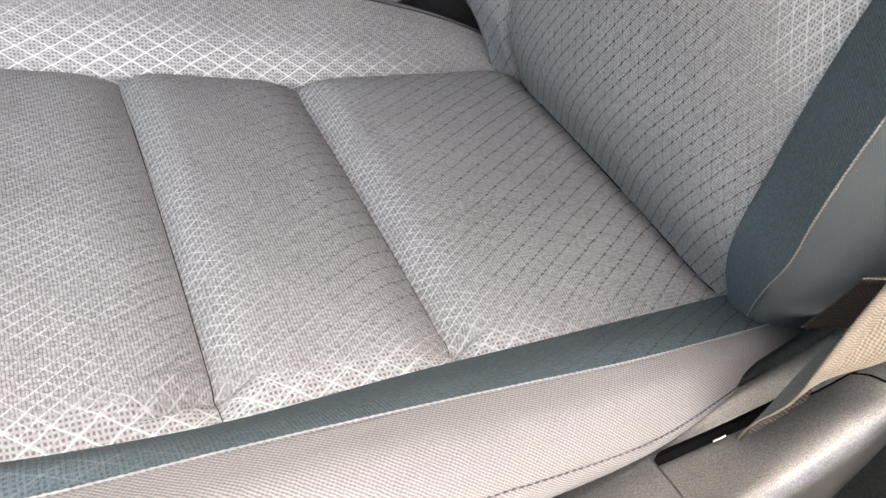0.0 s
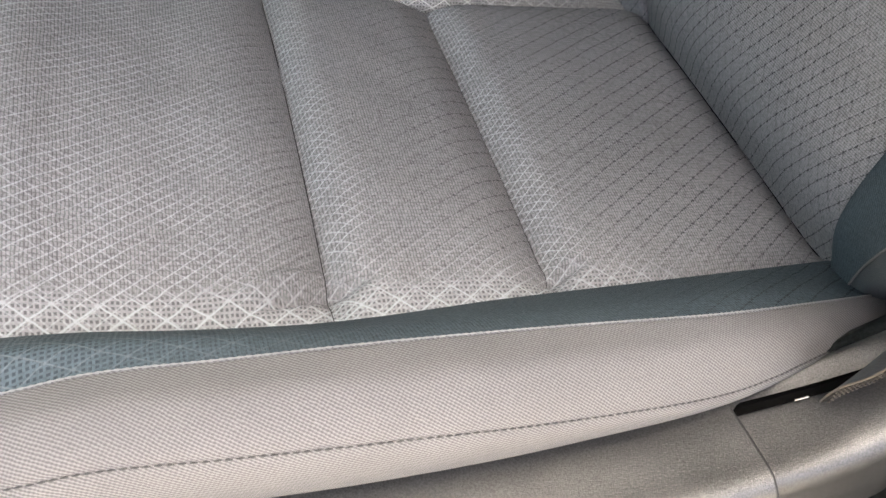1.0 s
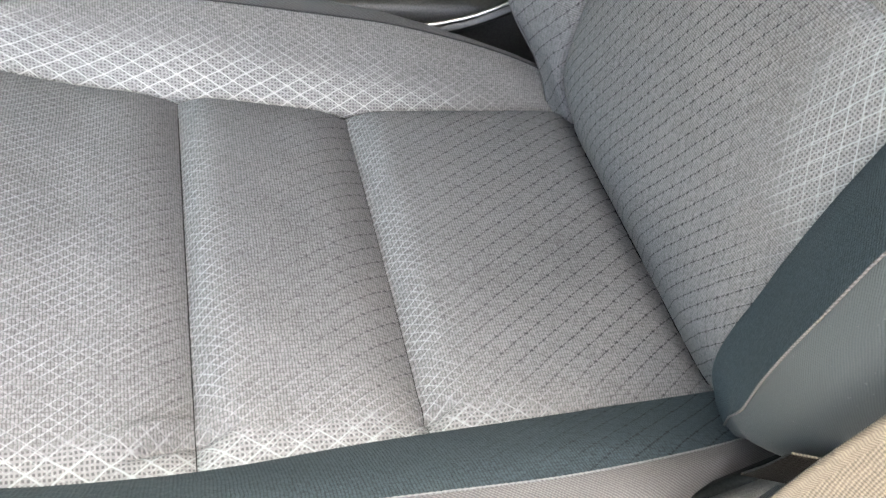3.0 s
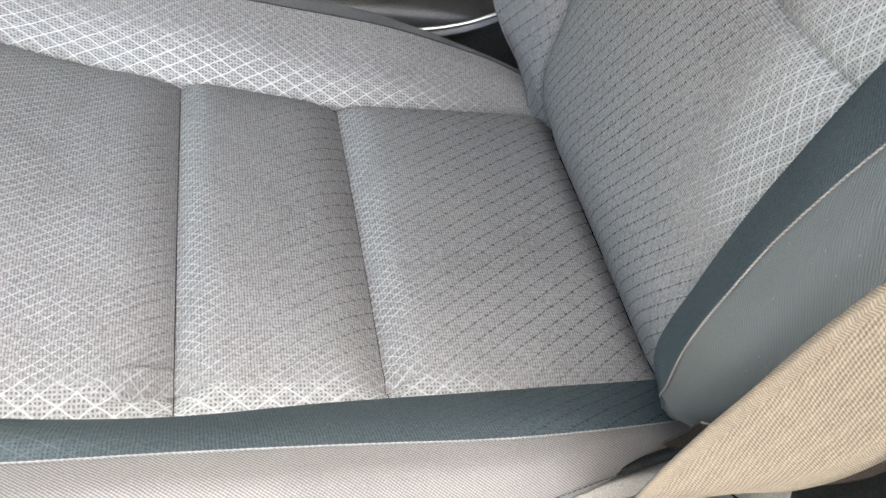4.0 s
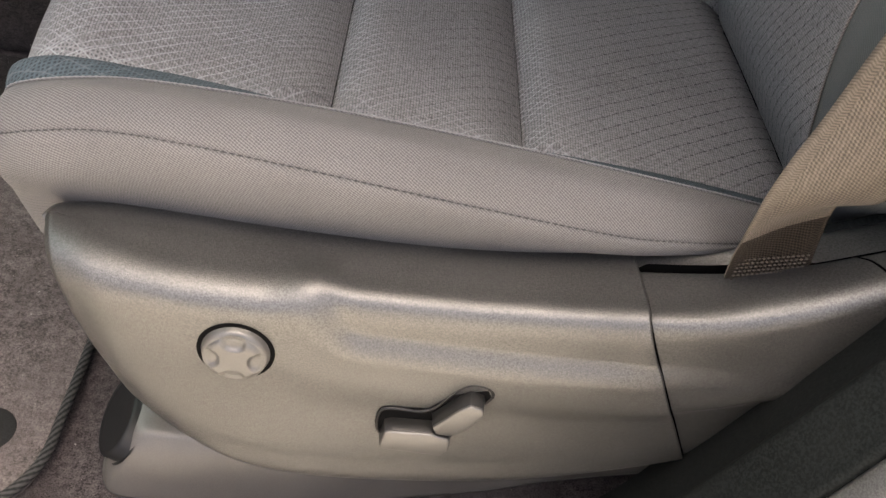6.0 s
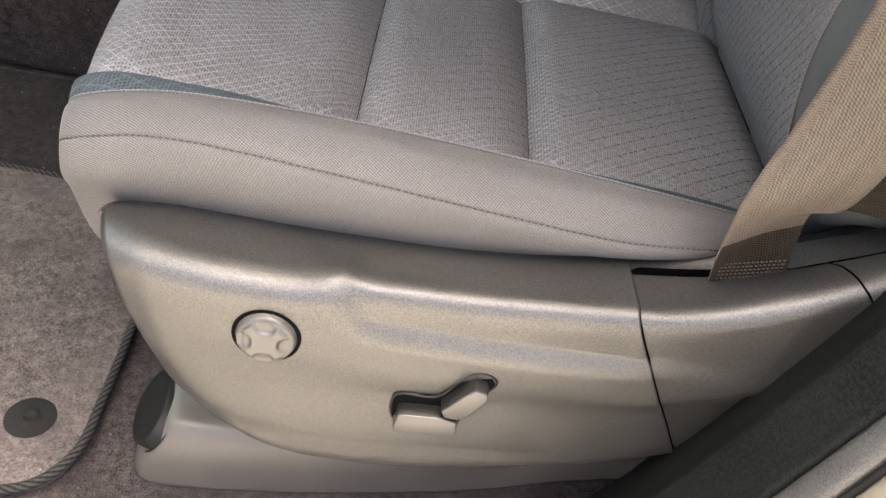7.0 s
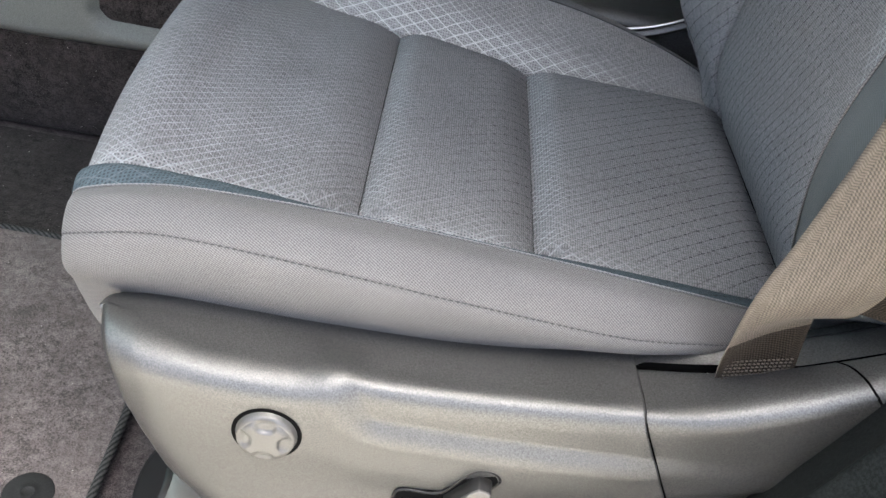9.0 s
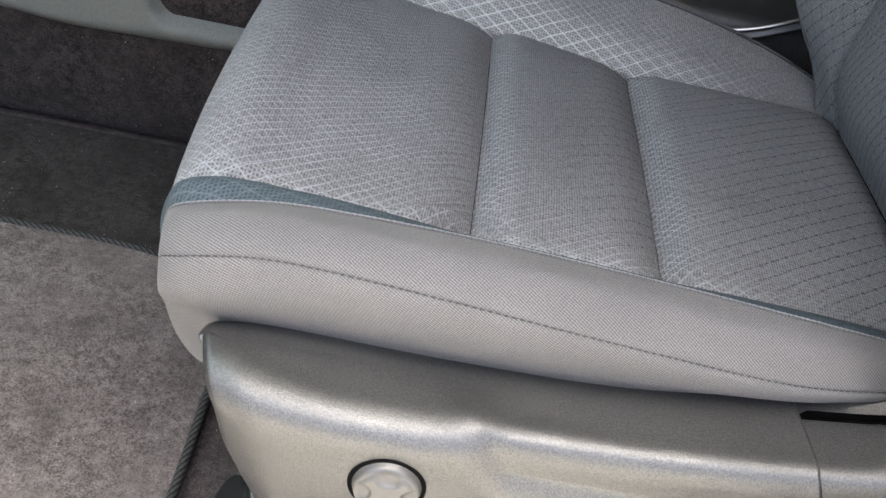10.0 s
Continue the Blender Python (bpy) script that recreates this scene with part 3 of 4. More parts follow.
def bolster(near):
    def pre(g):
        if near:
            return g
        g = mirrored(g)
        share = np.clip((0.60 - g[..., 1]) / 0.055, 0, 1)
        g[..., 1] += 0.003 * (1 - share) + share * (far_edge(g[..., 0]) - 2 * MID + insert_edge(g[..., 0]))
        g[..., 2] += interp(g[..., 0], [(-0.14, 0.010), (0.06, 0.008), (0.2, 0.0), (0.3, -0.004), (0.38, -0.006)])
        return g

    edge, pipe, upper, low, bulge, tuck, foot = CURVES
    sag = 0.36 * edge + 0.64 * pipe
    sag[:, 2] = pipe[:, 2] + interp(sag[:, 0], [(-0.13, 0.009), (-0.08, 0.005), (-0.04, -0.004), (0.05, -0.014), (0.18, -0.015), (0.28, -0.010), (0.4, -0.006)])
    edge_low = edge + np.array([0, 0, -0.010])
    band = across([edge_low, edge, sag, pipe], 30)
    uv = arc_uv(band)
    uv[..., 0] = band[..., 0]
    along = band[..., 0]
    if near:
        # Net tone painted from lit front to shaded rear.
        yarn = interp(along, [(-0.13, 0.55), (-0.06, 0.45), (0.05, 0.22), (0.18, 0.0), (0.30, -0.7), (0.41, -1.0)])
        sheet("bolster_band", band, SHADED_CHARCOAL, seat, "charcoal mesh band beside the insert, its shade painted in", uv, flip=True, yarn=yarn)
    else:
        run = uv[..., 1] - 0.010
        # Pale net painted in where this band catches the light.
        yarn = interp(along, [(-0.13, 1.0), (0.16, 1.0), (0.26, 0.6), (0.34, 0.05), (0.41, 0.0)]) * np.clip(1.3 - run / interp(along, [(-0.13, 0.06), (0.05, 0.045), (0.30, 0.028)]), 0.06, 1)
        sheet("bolster_band", pre(band), LIT_DIAMOND, seat, "mesh band with a pale diamond net, painted as lit", uv, flip=False, yarn=yarn, fine=0.6 * interp(along, [(-0.13, 1.0), (0.2, 1.0), (0.34, 0.2)]) * np.clip(1.4 - run / 0.07, 0, 1))
    cover = across_steps([pipe + np.array([0, 0.0006, -0.0006]), pipe + (upper - pipe) * 0.15, upper, low, bulge, tuck, foot], (3, 8, 14, 14, 12, 8))
    crease = np.zeros(cover.shape[1])
    crease[24:27] = (0.45, 1.0, 0.45)
    cover[:, :, 1] += 0.0009 * crease[None, :]
    cloth_uv = arc_uv(cover)
    sheet("bolster_top", pre(cover[:, :26]), TWILL, seat, "grey twill bolster", uv=cloth_uv[:, :26], flip=near)
    sheet("bolster_side", pre(cover[:, 25:]), TWILL, seat, "grey twill lower side of the cushion", uv=cloth_uv[:, 25:], flip=near)
    lift = np.array([0, 0, 0.0008])
    k = slice(0, 150, 6)
    tube("piping", pre(pipe + lift * 0.3)[k], 0.0007, TWILL if near else THREAD_DARK, seat, sides=6, count=200)
    if near:
        stitches("piping_thread", pipe[k] + lift * 1.2, 0.0036, 0.0040, 0.00055, THREAD, seat, "pale thread along the piping")
    stitches("stitching", pre(low + np.array([0, 0.0002, 0.0]))[k], 0.0042, 0.0030, 0.0005, THREAD_DARK, seat, "dark stitching along the seam")


bolster(True)
bolster(False)


def seat_base():
    # Plain block added to stop light passing under the seat.
    bm = box_bm((-0.045, 0.215, 0.064), (0.43, 0.575, 0.235), 0.02, 3)
    part("underseat_blocker", bm, BLACK, seat, "black block added below the cushion to stop stray light")


seat_base()


# ---- backrest ----
def back_x(z):
    return smooth_interp(z, [(0.28, 0.405), (0.315, 0.392), (0.35, 0.373), (0.43, 0.368), (0.52, 0.372), (0.60, 0.382), (0.72, 0.432), (0.90, 0.49)])


def back_edge(z):
    return smooth_interp(z, [(0.28, 0.252), (0.42, 0.252), (0.50, 0.249), (0.58, 0.243), (0.88, 0.235)])


def backrest(near=True):
    pre = (lambda g: g) if near else mirrored
    z = np.linspace(0.285, 0.88, 110)
    fx = back_x(z)
    grow = smooth_interp(z, [(0.28, 0.0), (0.33, 0.02), (0.347, 0.06), (0.368, 0.34), (0.388, 0.62), (0.415, 0.84), (0.46, 0.97), (0.52, 1.0), (0.88, 1.0)])
    edge_y = back_edge(z)
    px = smooth_interp(z, [(0.28, 0.392), (0.33, 0.376), (0.35, 0.366), (0.37, 0.353), (0.39, 0.338), (0.41, 0.329), (0.44, 0.319), (0.46, 0.313), (0.50, 0.307), (0.53, 0.309), (0.56, 0.314), (0.60, 0.326), (0.72, 0.375), (0.88, 0.44)])
    py = smooth_interp(z, [(0.28, 0.228), (0.33, 0.2235), (0.35, 0.2175), (0.37, 0.2085), (0.39, 0.1985), (0.41, 0.190), (0.44, 0.184), (0.46, 0.180), (0.50, 0.174), (0.56, 0.172), (0.60, 0.170), (0.72, 0.166), (0.88, 0.16)])
    rows = {
        "edge": (fx + 0.001, edge_y),
        "sag": (0.5 * (fx + px) - 0.003 * grow, 0.5 * (edge_y + py) - 0.003 * grow),
        "pipe": (px, py),
        "side": (px + 0.004, py - 0.020 * (0.5 + 0.5 * grow)),
        "flank": (px + 0.032, py - 0.040 * (0.4 + 0.6 * grow)),
        "rear": (px + 0.15, py - 0.044 * (0.4 + 0.6 * grow)),
    }
    c = {k: np.stack([a, b, z], 1) for k, (a, b) in rows.items()}
    inner = c["edge"] + np.array([0.012, 0.0, 0])
    band = across([inner, c["edge"] + np.array([-0.001, -0.001, 0]), c["sag"], c["pipe"]], 24)
    uv = arc_uv(band)
    tone = np.full(band.shape[:2], -0.05 if near else -0.8)
    # Near band takes the copy with shade painted into its colour.
    sheet("backrest_band", pre(band), SHADED_CHARCOAL if near else DIAMOND, seat, "charcoal band of the backrest wing, its shade painted in" if near else "grey mesh wing of the backrest", uv, flip=not near, yarn=tone)
    flank = across([c["pipe"] + np.array([0.0006, 0.0006, 0]), c["pipe"] + (c["side"] - c["pipe"]) * 0.2, c["side"], c["flank"], c["rear"]], 30)
    sheet("backrest_side", pre(flank), WING, seat, "smooth grey cloth side of the backrest", flip=not near)
    tube("piping", pre(c["pipe"] + np.array([-0.0003, 0, 0]))[::6], 0.0007, TWILL, seat, sides=6, count=150)


def back_insert():
    nz, ny = 130, 110
    w = np.linspace(-1, 1, ny)
    for name, z0, z1, label in (("backrest_lower_panel", 0.285, 0.572, "grey mesh lower backrest with diamond net"), ("backrest_upper_panel", 0.572, 0.88, "grey mesh upper backrest with diamond net")):
        z = np.linspace(z0, z1, nz)
        edge_y = back_edge(z)
        X = back_x(z)[:, None] - 0.006 * (1 - np.abs(w) ** 8)[None, :] + 0.006
        seam = np.clip(1 - np.abs(z - 0.572) / 0.016, 0, 1) ** 2.4
        X = X + 0.006 * seam[:, None]
        Y = MID + (MID - edge_y)[:, None] * w[None, :]
        Z = np.repeat(z[:, None], ny, 1)
        gap = Y - edge_y[:, None]
        # Pale net painted in where the backrest threads catch the light.
        pale = np.exp(-((np.clip(gap - 0.008, 0, 1) / 0.050) ** 2)) * interp(Z, [(0.30, 0.0), (0.42, 0.05), (0.48, 0.5), (0.53, 0.95), (0.9, 1.0)])
        yarn = pale - np.clip(1 - 2.5 * pale, 0, 1)
        sheet(name, np.stack([X, Y, Z], 2), DIAMOND, seat, label, np.stack([Z * 1.15, Y * 1.35], 2), flip=True, yarn=yarn, fine=0.7 * np.exp(-((np.clip(gap - 0.008, 0, 1) / 0.075) ** 2)) * interp(Z, [(0.36, 0.0), (0.50, 1.0), (0.9, 1.0)]))


def cushion_crease_shade():
    """Near-black tube that paints the shade where the cushion runs under the backrest."""
    co = np.empty(len(REAR_PANEL.data.vertices) * 3, dtype=np.float32)
    REAR_PANEL.data.vertices.foreach_get("co", co)
    grid = co.reshape(130, 240, 3)
    line = []
    for k in range(6, 234, 6):
        x, y, z = grid[:, k, 0], grid[:, k, 1], grid[:, k, 2]
        w = (y - MID) / (MID - back_edge(z))
        past = x - (back_x(z) + 0.006 * np.abs(w) ** 8)
        i = int(np.argmax(past > 0))
        if past[i] > 0:
            line.append((x[i] - 0.0008, y[i], z[i] + 0.0004))
    tube("cushion_crease_shade", line, 0.0011, SHADE_BLACK, seat, "painted shade line between cushion and backrest", sides=6, count=200)


back_insert()
cushion_crease_shade()
backrest(True)
backrest(False)


# ---- side shield ----
# Long curves from the front end to the rear, inner edge first, then over the shoulder and down the face.
FACE_Y = [(-0.074, 0.129), (-0.060, 0.1205), (-0.045, 0.1135), (-0.030, 0.1085), (-0.010, 0.1052), (0.01, 0.1038), (0.05, 0.1035), (0.10, 0.103), (0.20, 0.1035), (0.267, 0.107), (0.32, 0.113), (0.40, 0.121), (0.56, 0.128)]
SHOULDER_Z = [(-0.074, 0.308), (-0.060, 0.311), (-0.045, 0.3135), (-0.030, 0.3145), (0.0, 0.3145), (0.04, 0.3145), (0.10, 0.3165), (0.15, 0.319), (0.20, 0.3225), (0.256, 0.3265), (0.30, 0.334), (0.34, 0.350), (0.373, 0.367), (0.45, 0.410), (0.56, 0.47)]


def shoulder_line(start, inward, down):
    """A long curve over the rounded shoulder, so far in from the face and so far below the crest."""
    x = np.concatenate([[start, start + 0.012, start + 0.024], np.linspace(0.0, 0.56, 29)])
    y, z = smooth_interp(x, FACE_Y) + inward, smooth_interp(x, SHOULDER_Z) - down
    return [tuple(p) for p in np.stack([x, y, z], 1)]


SHIELD_LINES = [
    [(-0.062, 0.180, 0.285), (-0.03, 0.180, 0.280), (0.10, 0.180, 0.280), (0.30, 0.182, 0.30), (0.42, 0.184, 0.36), (0.56, 0.186, 0.44)],
    [(-0.069, 0.166, 0.302), (-0.03, 0.167, 0.308), (0.035, 0.167, 0.309), (0.11, 0.168, 0.310), (0.171, 0.171, 0.312), (0.223, 0.172, 0.316), (0.296, 0.174, 0.331), (0.37, 0.176, 0.360), (0.45, 0.178, 0.40), (0.56, 0.18, 0.46)],
    [(-0.0715, 0.152, 0.3065), (-0.03, 0.148, 0.3125), (0.035, 0.147, 0.3125), (0.11, 0.148, 0.3155), (0.171, 0.151, 0.3185), (0.257, 0.154, 0.325), (0.32, 0.154, 0.337), (0.375, 0.150, 0.366), (0.45, 0.150, 0.408), (0.56, 0.15, 0.47)],
    shoulder_line(-0.069, 0.026, 0.0008),
    shoulder_line(-0.064, 0.0145, 0.0004),
    shoulder_line(-0.060, 0.0065, 0.0030),
    shoulder_line(-0.056, 0.0018, 0.0085),
    shoulder_line(-0.052, 0.0003, 0.017),
    [(-0.048, 0.1185, 0.270), (-0.024, 0.1080, 0.271), (0.02, 0.1035, 0.271), (0.10, 0.103, 0.273), (0.20, 0.1035, 0.276), (0.27, 0.108, 0.275), (0.32, 0.1135, 0.283), (0.40, 0.121, 0.315), (0.56, 0.127, 0.39)],
    [(-0.043, 0.118, 0.256), (-0.021, 0.1080, 0.256), (0.025, 0.104, 0.256), (0.075, 0.1035, 0.256), (0.10, 0.1030, 0.257), (0.16, 0.1035, 0.2585), (0.27, 0.1085, 0.258), (0.325, 0.1145, 0.265), (0.41, 0.123, 0.293), (0.56, 0.128, 0.365)],
    [(-0.034, 0.117, 0.235), (-0.014, 0.1085, 0.232), (0.03, 0.105, 0.230), (0.08, 0.105, 0.232), (0.16, 0.106, 0.238), (0.27, 0.112, 0.243), (0.33, 0.121, 0.252), (0.42, 0.138, 0.28), (0.56, 0.15, 0.33)],
    [(-0.017, 0.117, 0.200), (0.008, 0.109, 0.192), (0.04, 0.106, 0.185), (0.09, 0.106, 0.182), (0.16, 0.108, 0.187), (0.28, 0.117, 0.197), (0.35, 0.130, 0.212), (0.43, 0.148, 0.24), (0.56, 0.16, 0.28)],
    [(0.018, 0.118, 0.167), (0.045, 0.112, 0.158), (0.079, 0.112, 0.151), (0.137, 0.113, 0.153), (0.219, 0.116, 0.165), (0.311, 0.128, 0.185), (0.38, 0.144, 0.20), (0.45, 0.16, 0.22), (0.56, 0.17, 0.25)],
    [(0.03, 0.145, 0.172), (0.05, 0.145, 0.164), (0.082, 0.145, 0.157), (0.137, 0.145, 0.159), (0.219, 0.148, 0.171), (0.311, 0.154, 0.191), (0.38, 0.168, 0.206), (0.45, 0.18, 0.226), (0.56, 0.19, 0.256)],
]
CAP_END = [0.368, 0.368, 0.368, 0.372, 0.376, 0.379, 0.383, 0.387, 0.396, 0.402, 0.412, 0.426, 0.440, 0.445]


def cut(line, x0, x1, count):
    """The stretch of a long curve between two places along the seat."""
    dense = spline(line, 900)
    x = np.linspace(max(x0, dense[0, 0]), min(x1, dense[-1, 0]), count)
    order = np.maximum.accumulate(dense[:, 0])
    return np.stack([x, np.interp(x, order, dense[:, 1]), np.interp(x, order, dense[:, 2])], 1)


def split_place(line):
    """Where the slanted joint before the belt slot crosses a long curve."""
    dense = spline(line, 900)
    past = dense[:, 0] - (0.2572 + 0.54 * np.maximum(0.3232 - dense[:, 2], 0.0))
    return float(dense[np.argmax(past > 0), 0])


SPLIT_AT = [0.256, 0.256, 0.2565] + [split_place(line) for line in SHIELD_LINES[3:]]


def ease(a):
    a = np.clip(a, 0, 1)
    return a * a * (3 - 2 * a)


def moulded(grid):
    """Press the styling recess into the face: it starts on a slant behind the knob and ends on a rounded ledge."""
    g = grid.copy()
    x, y, z = g[..., 0], g[..., 1], g[..., 2]
    z = z + 0.004 * np.exp(-(((x - 0.076) / 0.014) ** 2)) * ease((0.145 - y) / 0.025) * ease((z - 0.285) / 0.02)
    slant = ease((x - 0.0905 + (z - 0.296) * 0.76) / 0.026 + 0.5)
    depth = 0.0092 * slant * ease((z - 0.2885) / 0.018 + 0.5) * interp(x, [(0.25, 1.0), (0.35, 0.15), (0.45, 0.0)])
    face = smooth_interp(x, FACE_Y)

    def soft_max(a, b, k=0.009):
        h = np.clip(0.5 + 0.5 * (a - b) / k, 0, 1)
        return b + (a - b) * h + k * h * (1 - h)

    g[..., 1] = y + soft_max(y, face + depth) - soft_max(y, face)
    g[..., 2] = z
    return g


def side_shield():
    lines = SHIELD_LINES
    body = [cut(l, -1, e - 0.0007, 210) for l, e in zip(lines, SPLIT_AT)]
    # the front end turns inwards
    ends = []
    for k, c in enumerate(body):
        w = min(1.0, max(0.0, (k - 2) / 4))
        ends.append(np.vstack([[c[0] + np.array([0.010, 0.026 * w, -0.022 * (1 - w)])], [c[0] + np.array([0.0015, 0.004 * w, -0.004 * (1 - w)])], c]))
    shield = sheet("side_shield", moulded(across(ends, 180)), SHIELD, seat, "dark grained plastic seat side shield", thick=0.003, flip=False)
    inner = cut(lines[2], 0.2555, 0.56, 120)
    inner[:, 1] += interp(inner[:, 0], [(0.257, 0.004), (0.262, 0.0075), (0.335, 0.0075), (0.350, 0.0015), (0.56, 0.0012)])
    strip = across([cut(lines[0], 0.2555, 0.56, 120), cut(lines[1], 0.2555, 0.56, 120), inner], 20)
    # Slot lining is near-black to carry the slot's shade.
    sheet("slot_liner", across([inner + np.array([0, 0.0002, 0.0]), inner + np.array([0, 0.001, -0.004]), inner + np.array([0, 0.0015, -0.016])], 8), SHADE_BLACK, shield, "black lining of the belt slot")
    sheet("shield_top_strip", strip, SHIELD, shield)
    cap = [cut(l, c + 0.0007, e, 70) for l, c, e in zip(lines, SPLIT_AT, CAP_END)]
    lip = cap[2] + np.array([0.0, 0.0008, -0.006])
    sheet("rear_cover", moulded(across([lip, cap[2] + np.array([0, 0.0008, -0.001])] + cap[2:], 110)), SHIELD, shield, "dark plastic cover below the belt slot")
    tail = [cut(l, e + 0.0014, 0.56, 40) for l, e in zip(lines, CAP_END)]
    sheet("rear_shield", moulded(across(tail[2:], 60)), SHIELD, shield)
    guide = box_bm((0.404, 0.149, 0.388), (0.440, 0.157, 0.399), 0.002)
    bmesh.ops.rotate(guide, cent=(0.422, 0.152, 0.393), matrix=Matrix.Rotation(radians(-24), 3, "Y"), verts=guide.verts[:])
    guide_ob = part("belt_guide", guide, BLACK, shield, "black plastic belt guide")
    tube("guide_rim", [(0.405, 0.1485, 0.381), (0.417, 0.1485, 0.385), (0.438, 0.1485, 0.395)], 0.0012, METAL, guide_ob, "bright edge")
    low = [(0.285, 0.1735, 0.3275), (0.31, 0.1745, 0.3345), (0.35, 0.1755, 0.350), (0.40, 0.1780, 0.373), (0.45, 0.181, 0.398)]
    top = [(0.285, 0.1760, 0.3285), (0.31, 0.1785, 0.3355), (0.35, 0.1820, 0.351), (0.40, 0.1850, 0.374), (0.45, 0.188, 0.399)]
    lows, tops = spline(low, 60), spline(top, 60)
    sheet("cushion_trim", across([lows + np.array([0, 0.001, -0.004]), lows, 0.5 * (lows + tops) + np.array([0, 0, 0.0015]), tops, tops + np.array([0, 0.004, -0.006])], 16), DASH, shield, "dark plastic strip under the cushion edge")
    # Small metal tube added to give the slot its glint.
    tube("slot_glint", [(0.2955, 0.1572, 0.3262), (0.2985, 0.1568, 0.3275), (0.3020, 0.1565, 0.3290)], 0.0008, METAL, shield, "bright metal tube added as a glint in the belt slot")
    # near-black sheet stands in for the shaded hollow behind the joints
    back = [cut(l, 0.20, 0.56, 60) + np.array([0, 0.008, -0.008]) for l in lines]
    sheet("joint_shade", moulded(across(back[1:], 40)), SHADE_BLACK, shield, "black sheet standing in for shade behind the joints")
    return shield


shield = side_shield()


def disc_grid(fn, rings, sides):
    """Polar grid: fn(r in 0..1, angle) gives a point."""
    ang = np.linspace(0, 2 * math.pi, sides + 1)
    return np.array([[fn(r, a) for a in ang] for r in rings])


def lumbar_knob():
    cx, cz, y0 = 0.0402, 0.2780, 0.1040
    tilt = Matrix.Rotation(radians(-4), 3, "X")

    def place(x, y, z):
        p = tilt @ Vector((x, y, z))
        return (cx + p.x, y0 + p.y, cz + p.z)

    # Near-black disc stands in for the shaded gap round the knob.
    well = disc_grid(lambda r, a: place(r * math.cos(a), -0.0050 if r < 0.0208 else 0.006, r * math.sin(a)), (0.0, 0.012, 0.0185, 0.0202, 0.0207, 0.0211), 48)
    sheet("knob_gap_shade", well, SHADE_BLACK, shield, "black disc painting the shade round the knob", flip=True)
    radius = 0.0160

    def face(r, a):
        q = r * radius
        h = -0.0125
        dip = 0.0
        for k in range(4):
            b = math.pi / 2 * k
            dx, dz = q * math.cos(a) - 0.0124 * math.cos(b), q * math.sin(a) - 0.0124 * math.sin(b)
            across_r, round_r = dx * math.cos(b) + dz * math.sin(b), -dx * math.sin(b) + dz * math.cos(b)
            d = math.hypot(across_r / 0.0050, round_r / 0.0066)
            dip += 0.0028 * max(0.0, 1 - d**4) ** 0.7
        return place(q * math.cos(a), h + dip * min(1.0, 6 * (1 - r) + 0.25) + 0.0026 * max(0, (r - 0.72) / 0.28) ** 2.2, q * math.sin(a))

    rings = [i / 26 for i in range(27)]
    grid = disc_grid(face, rings, 72)
    rim = np.array([[place(s * radius * math.cos(a), y, s * radius * math.sin(a)) for a in np.linspace(0, 2 * math.pi, 73)] for s, y in ((1.035, -0.0100), (1.10, -0.0070), (1.19, -0.0030), (1.235, 0.0), (1.24, 0.003))])
    sheet("lumbar_knob", np.vstack([grid, rim]), KNOB, shield, "round grey plastic adjuster knob with four finger scallops", flip=True)


lumbar_knob()


def prism(outline, y_top, y_base, bevel, grow=1.08):
    """An upright outline in x and z pushed out towards the door, softly bevelled."""
    bm = bmesh.new()
    cx, cz = np.mean([p[0] for p in outline]), np.mean([p[1] for p in outline])
    top = [bm.verts.new((x, y_top, z)) for x, z in outline]
    base = [bm.verts.new((cx + (x - cx) * grow, y_base, cz + (z - cz) * grow)) for x, z in outline]
    bm.faces.new(top)
    bm.faces.new(base[::-1])
    n = len(outline)
    for i in range(n):
        bm.faces.new((top[(i + 1) % n], top[i], base[i], base[(i + 1) % n]))
    bmesh.ops.recalc_face_normals(bm, faces=bm.faces[:])
    edges = [e for e in bm.edges if any(v in top for v in e.verts)]
    bmesh.ops.bevel(bm, geom=edges, offset=bevel, segments=3, profile=0.5, affect="EDGES")
    return bm


def seat_switch():
    def up(outline):
        return [(x + 0.0035, z + 0.0120) for x, z in outline]

    pad = [(0.118, 0.222), (0.1195, 0.2335), (0.125, 0.2365), (0.146, 0.2385), (0.160, 0.261), (0.167, 0.2665), (0.176, 0.265), (0.1795, 0.257), (0.165, 0.232), (0.1625, 0.214), (0.158, 0.207), (0.126, 0.209), (0.1205, 0.2125)]
    base = part("switch_plate", prism([(x, z - 0.006) for x, z in up(pad)], 0.1003, 0.112, 0.0006, 1.0), SHADE_BLACK, shield, "black recessed seat switch plate")
    ring = [(x, 0.1008, z - 0.006) for x, z in up(pad)]
    tube("plate_rim", ring + ring[:1], 0.0011, BLACK, base, count=120)
    for name, outline, face_y, label in (
        ("slide_switch", [(0.1215, 0.206), (0.1230, 0.2205), (0.1270, 0.2220), (0.150, 0.2235), (0.1605, 0.2205), (0.162, 0.210), (0.1575, 0.2035), (0.1255, 0.2040)], 0.0900, "seat slide switch, black with a grey face"),
        ("recline_switch", [(0.149, 0.231), (0.1615, 0.2500), (0.1665, 0.2550), (0.1740, 0.2530), (0.1755, 0.2480), (0.1660, 0.2285), (0.1590, 0.2250), (0.152, 0.2255)], 0.0895, "recline switch, black with a grey face")):
        body = part(name, prism(up(outline), face_y + 0.0014, 0.106, 0.0006, 1.06), SWITCH, base, label)
        part("switch_face", prism(up(outline), face_y, face_y + 0.0018, 0.0010, 1.0), KNOB, body, "grey face")


seat_switch()


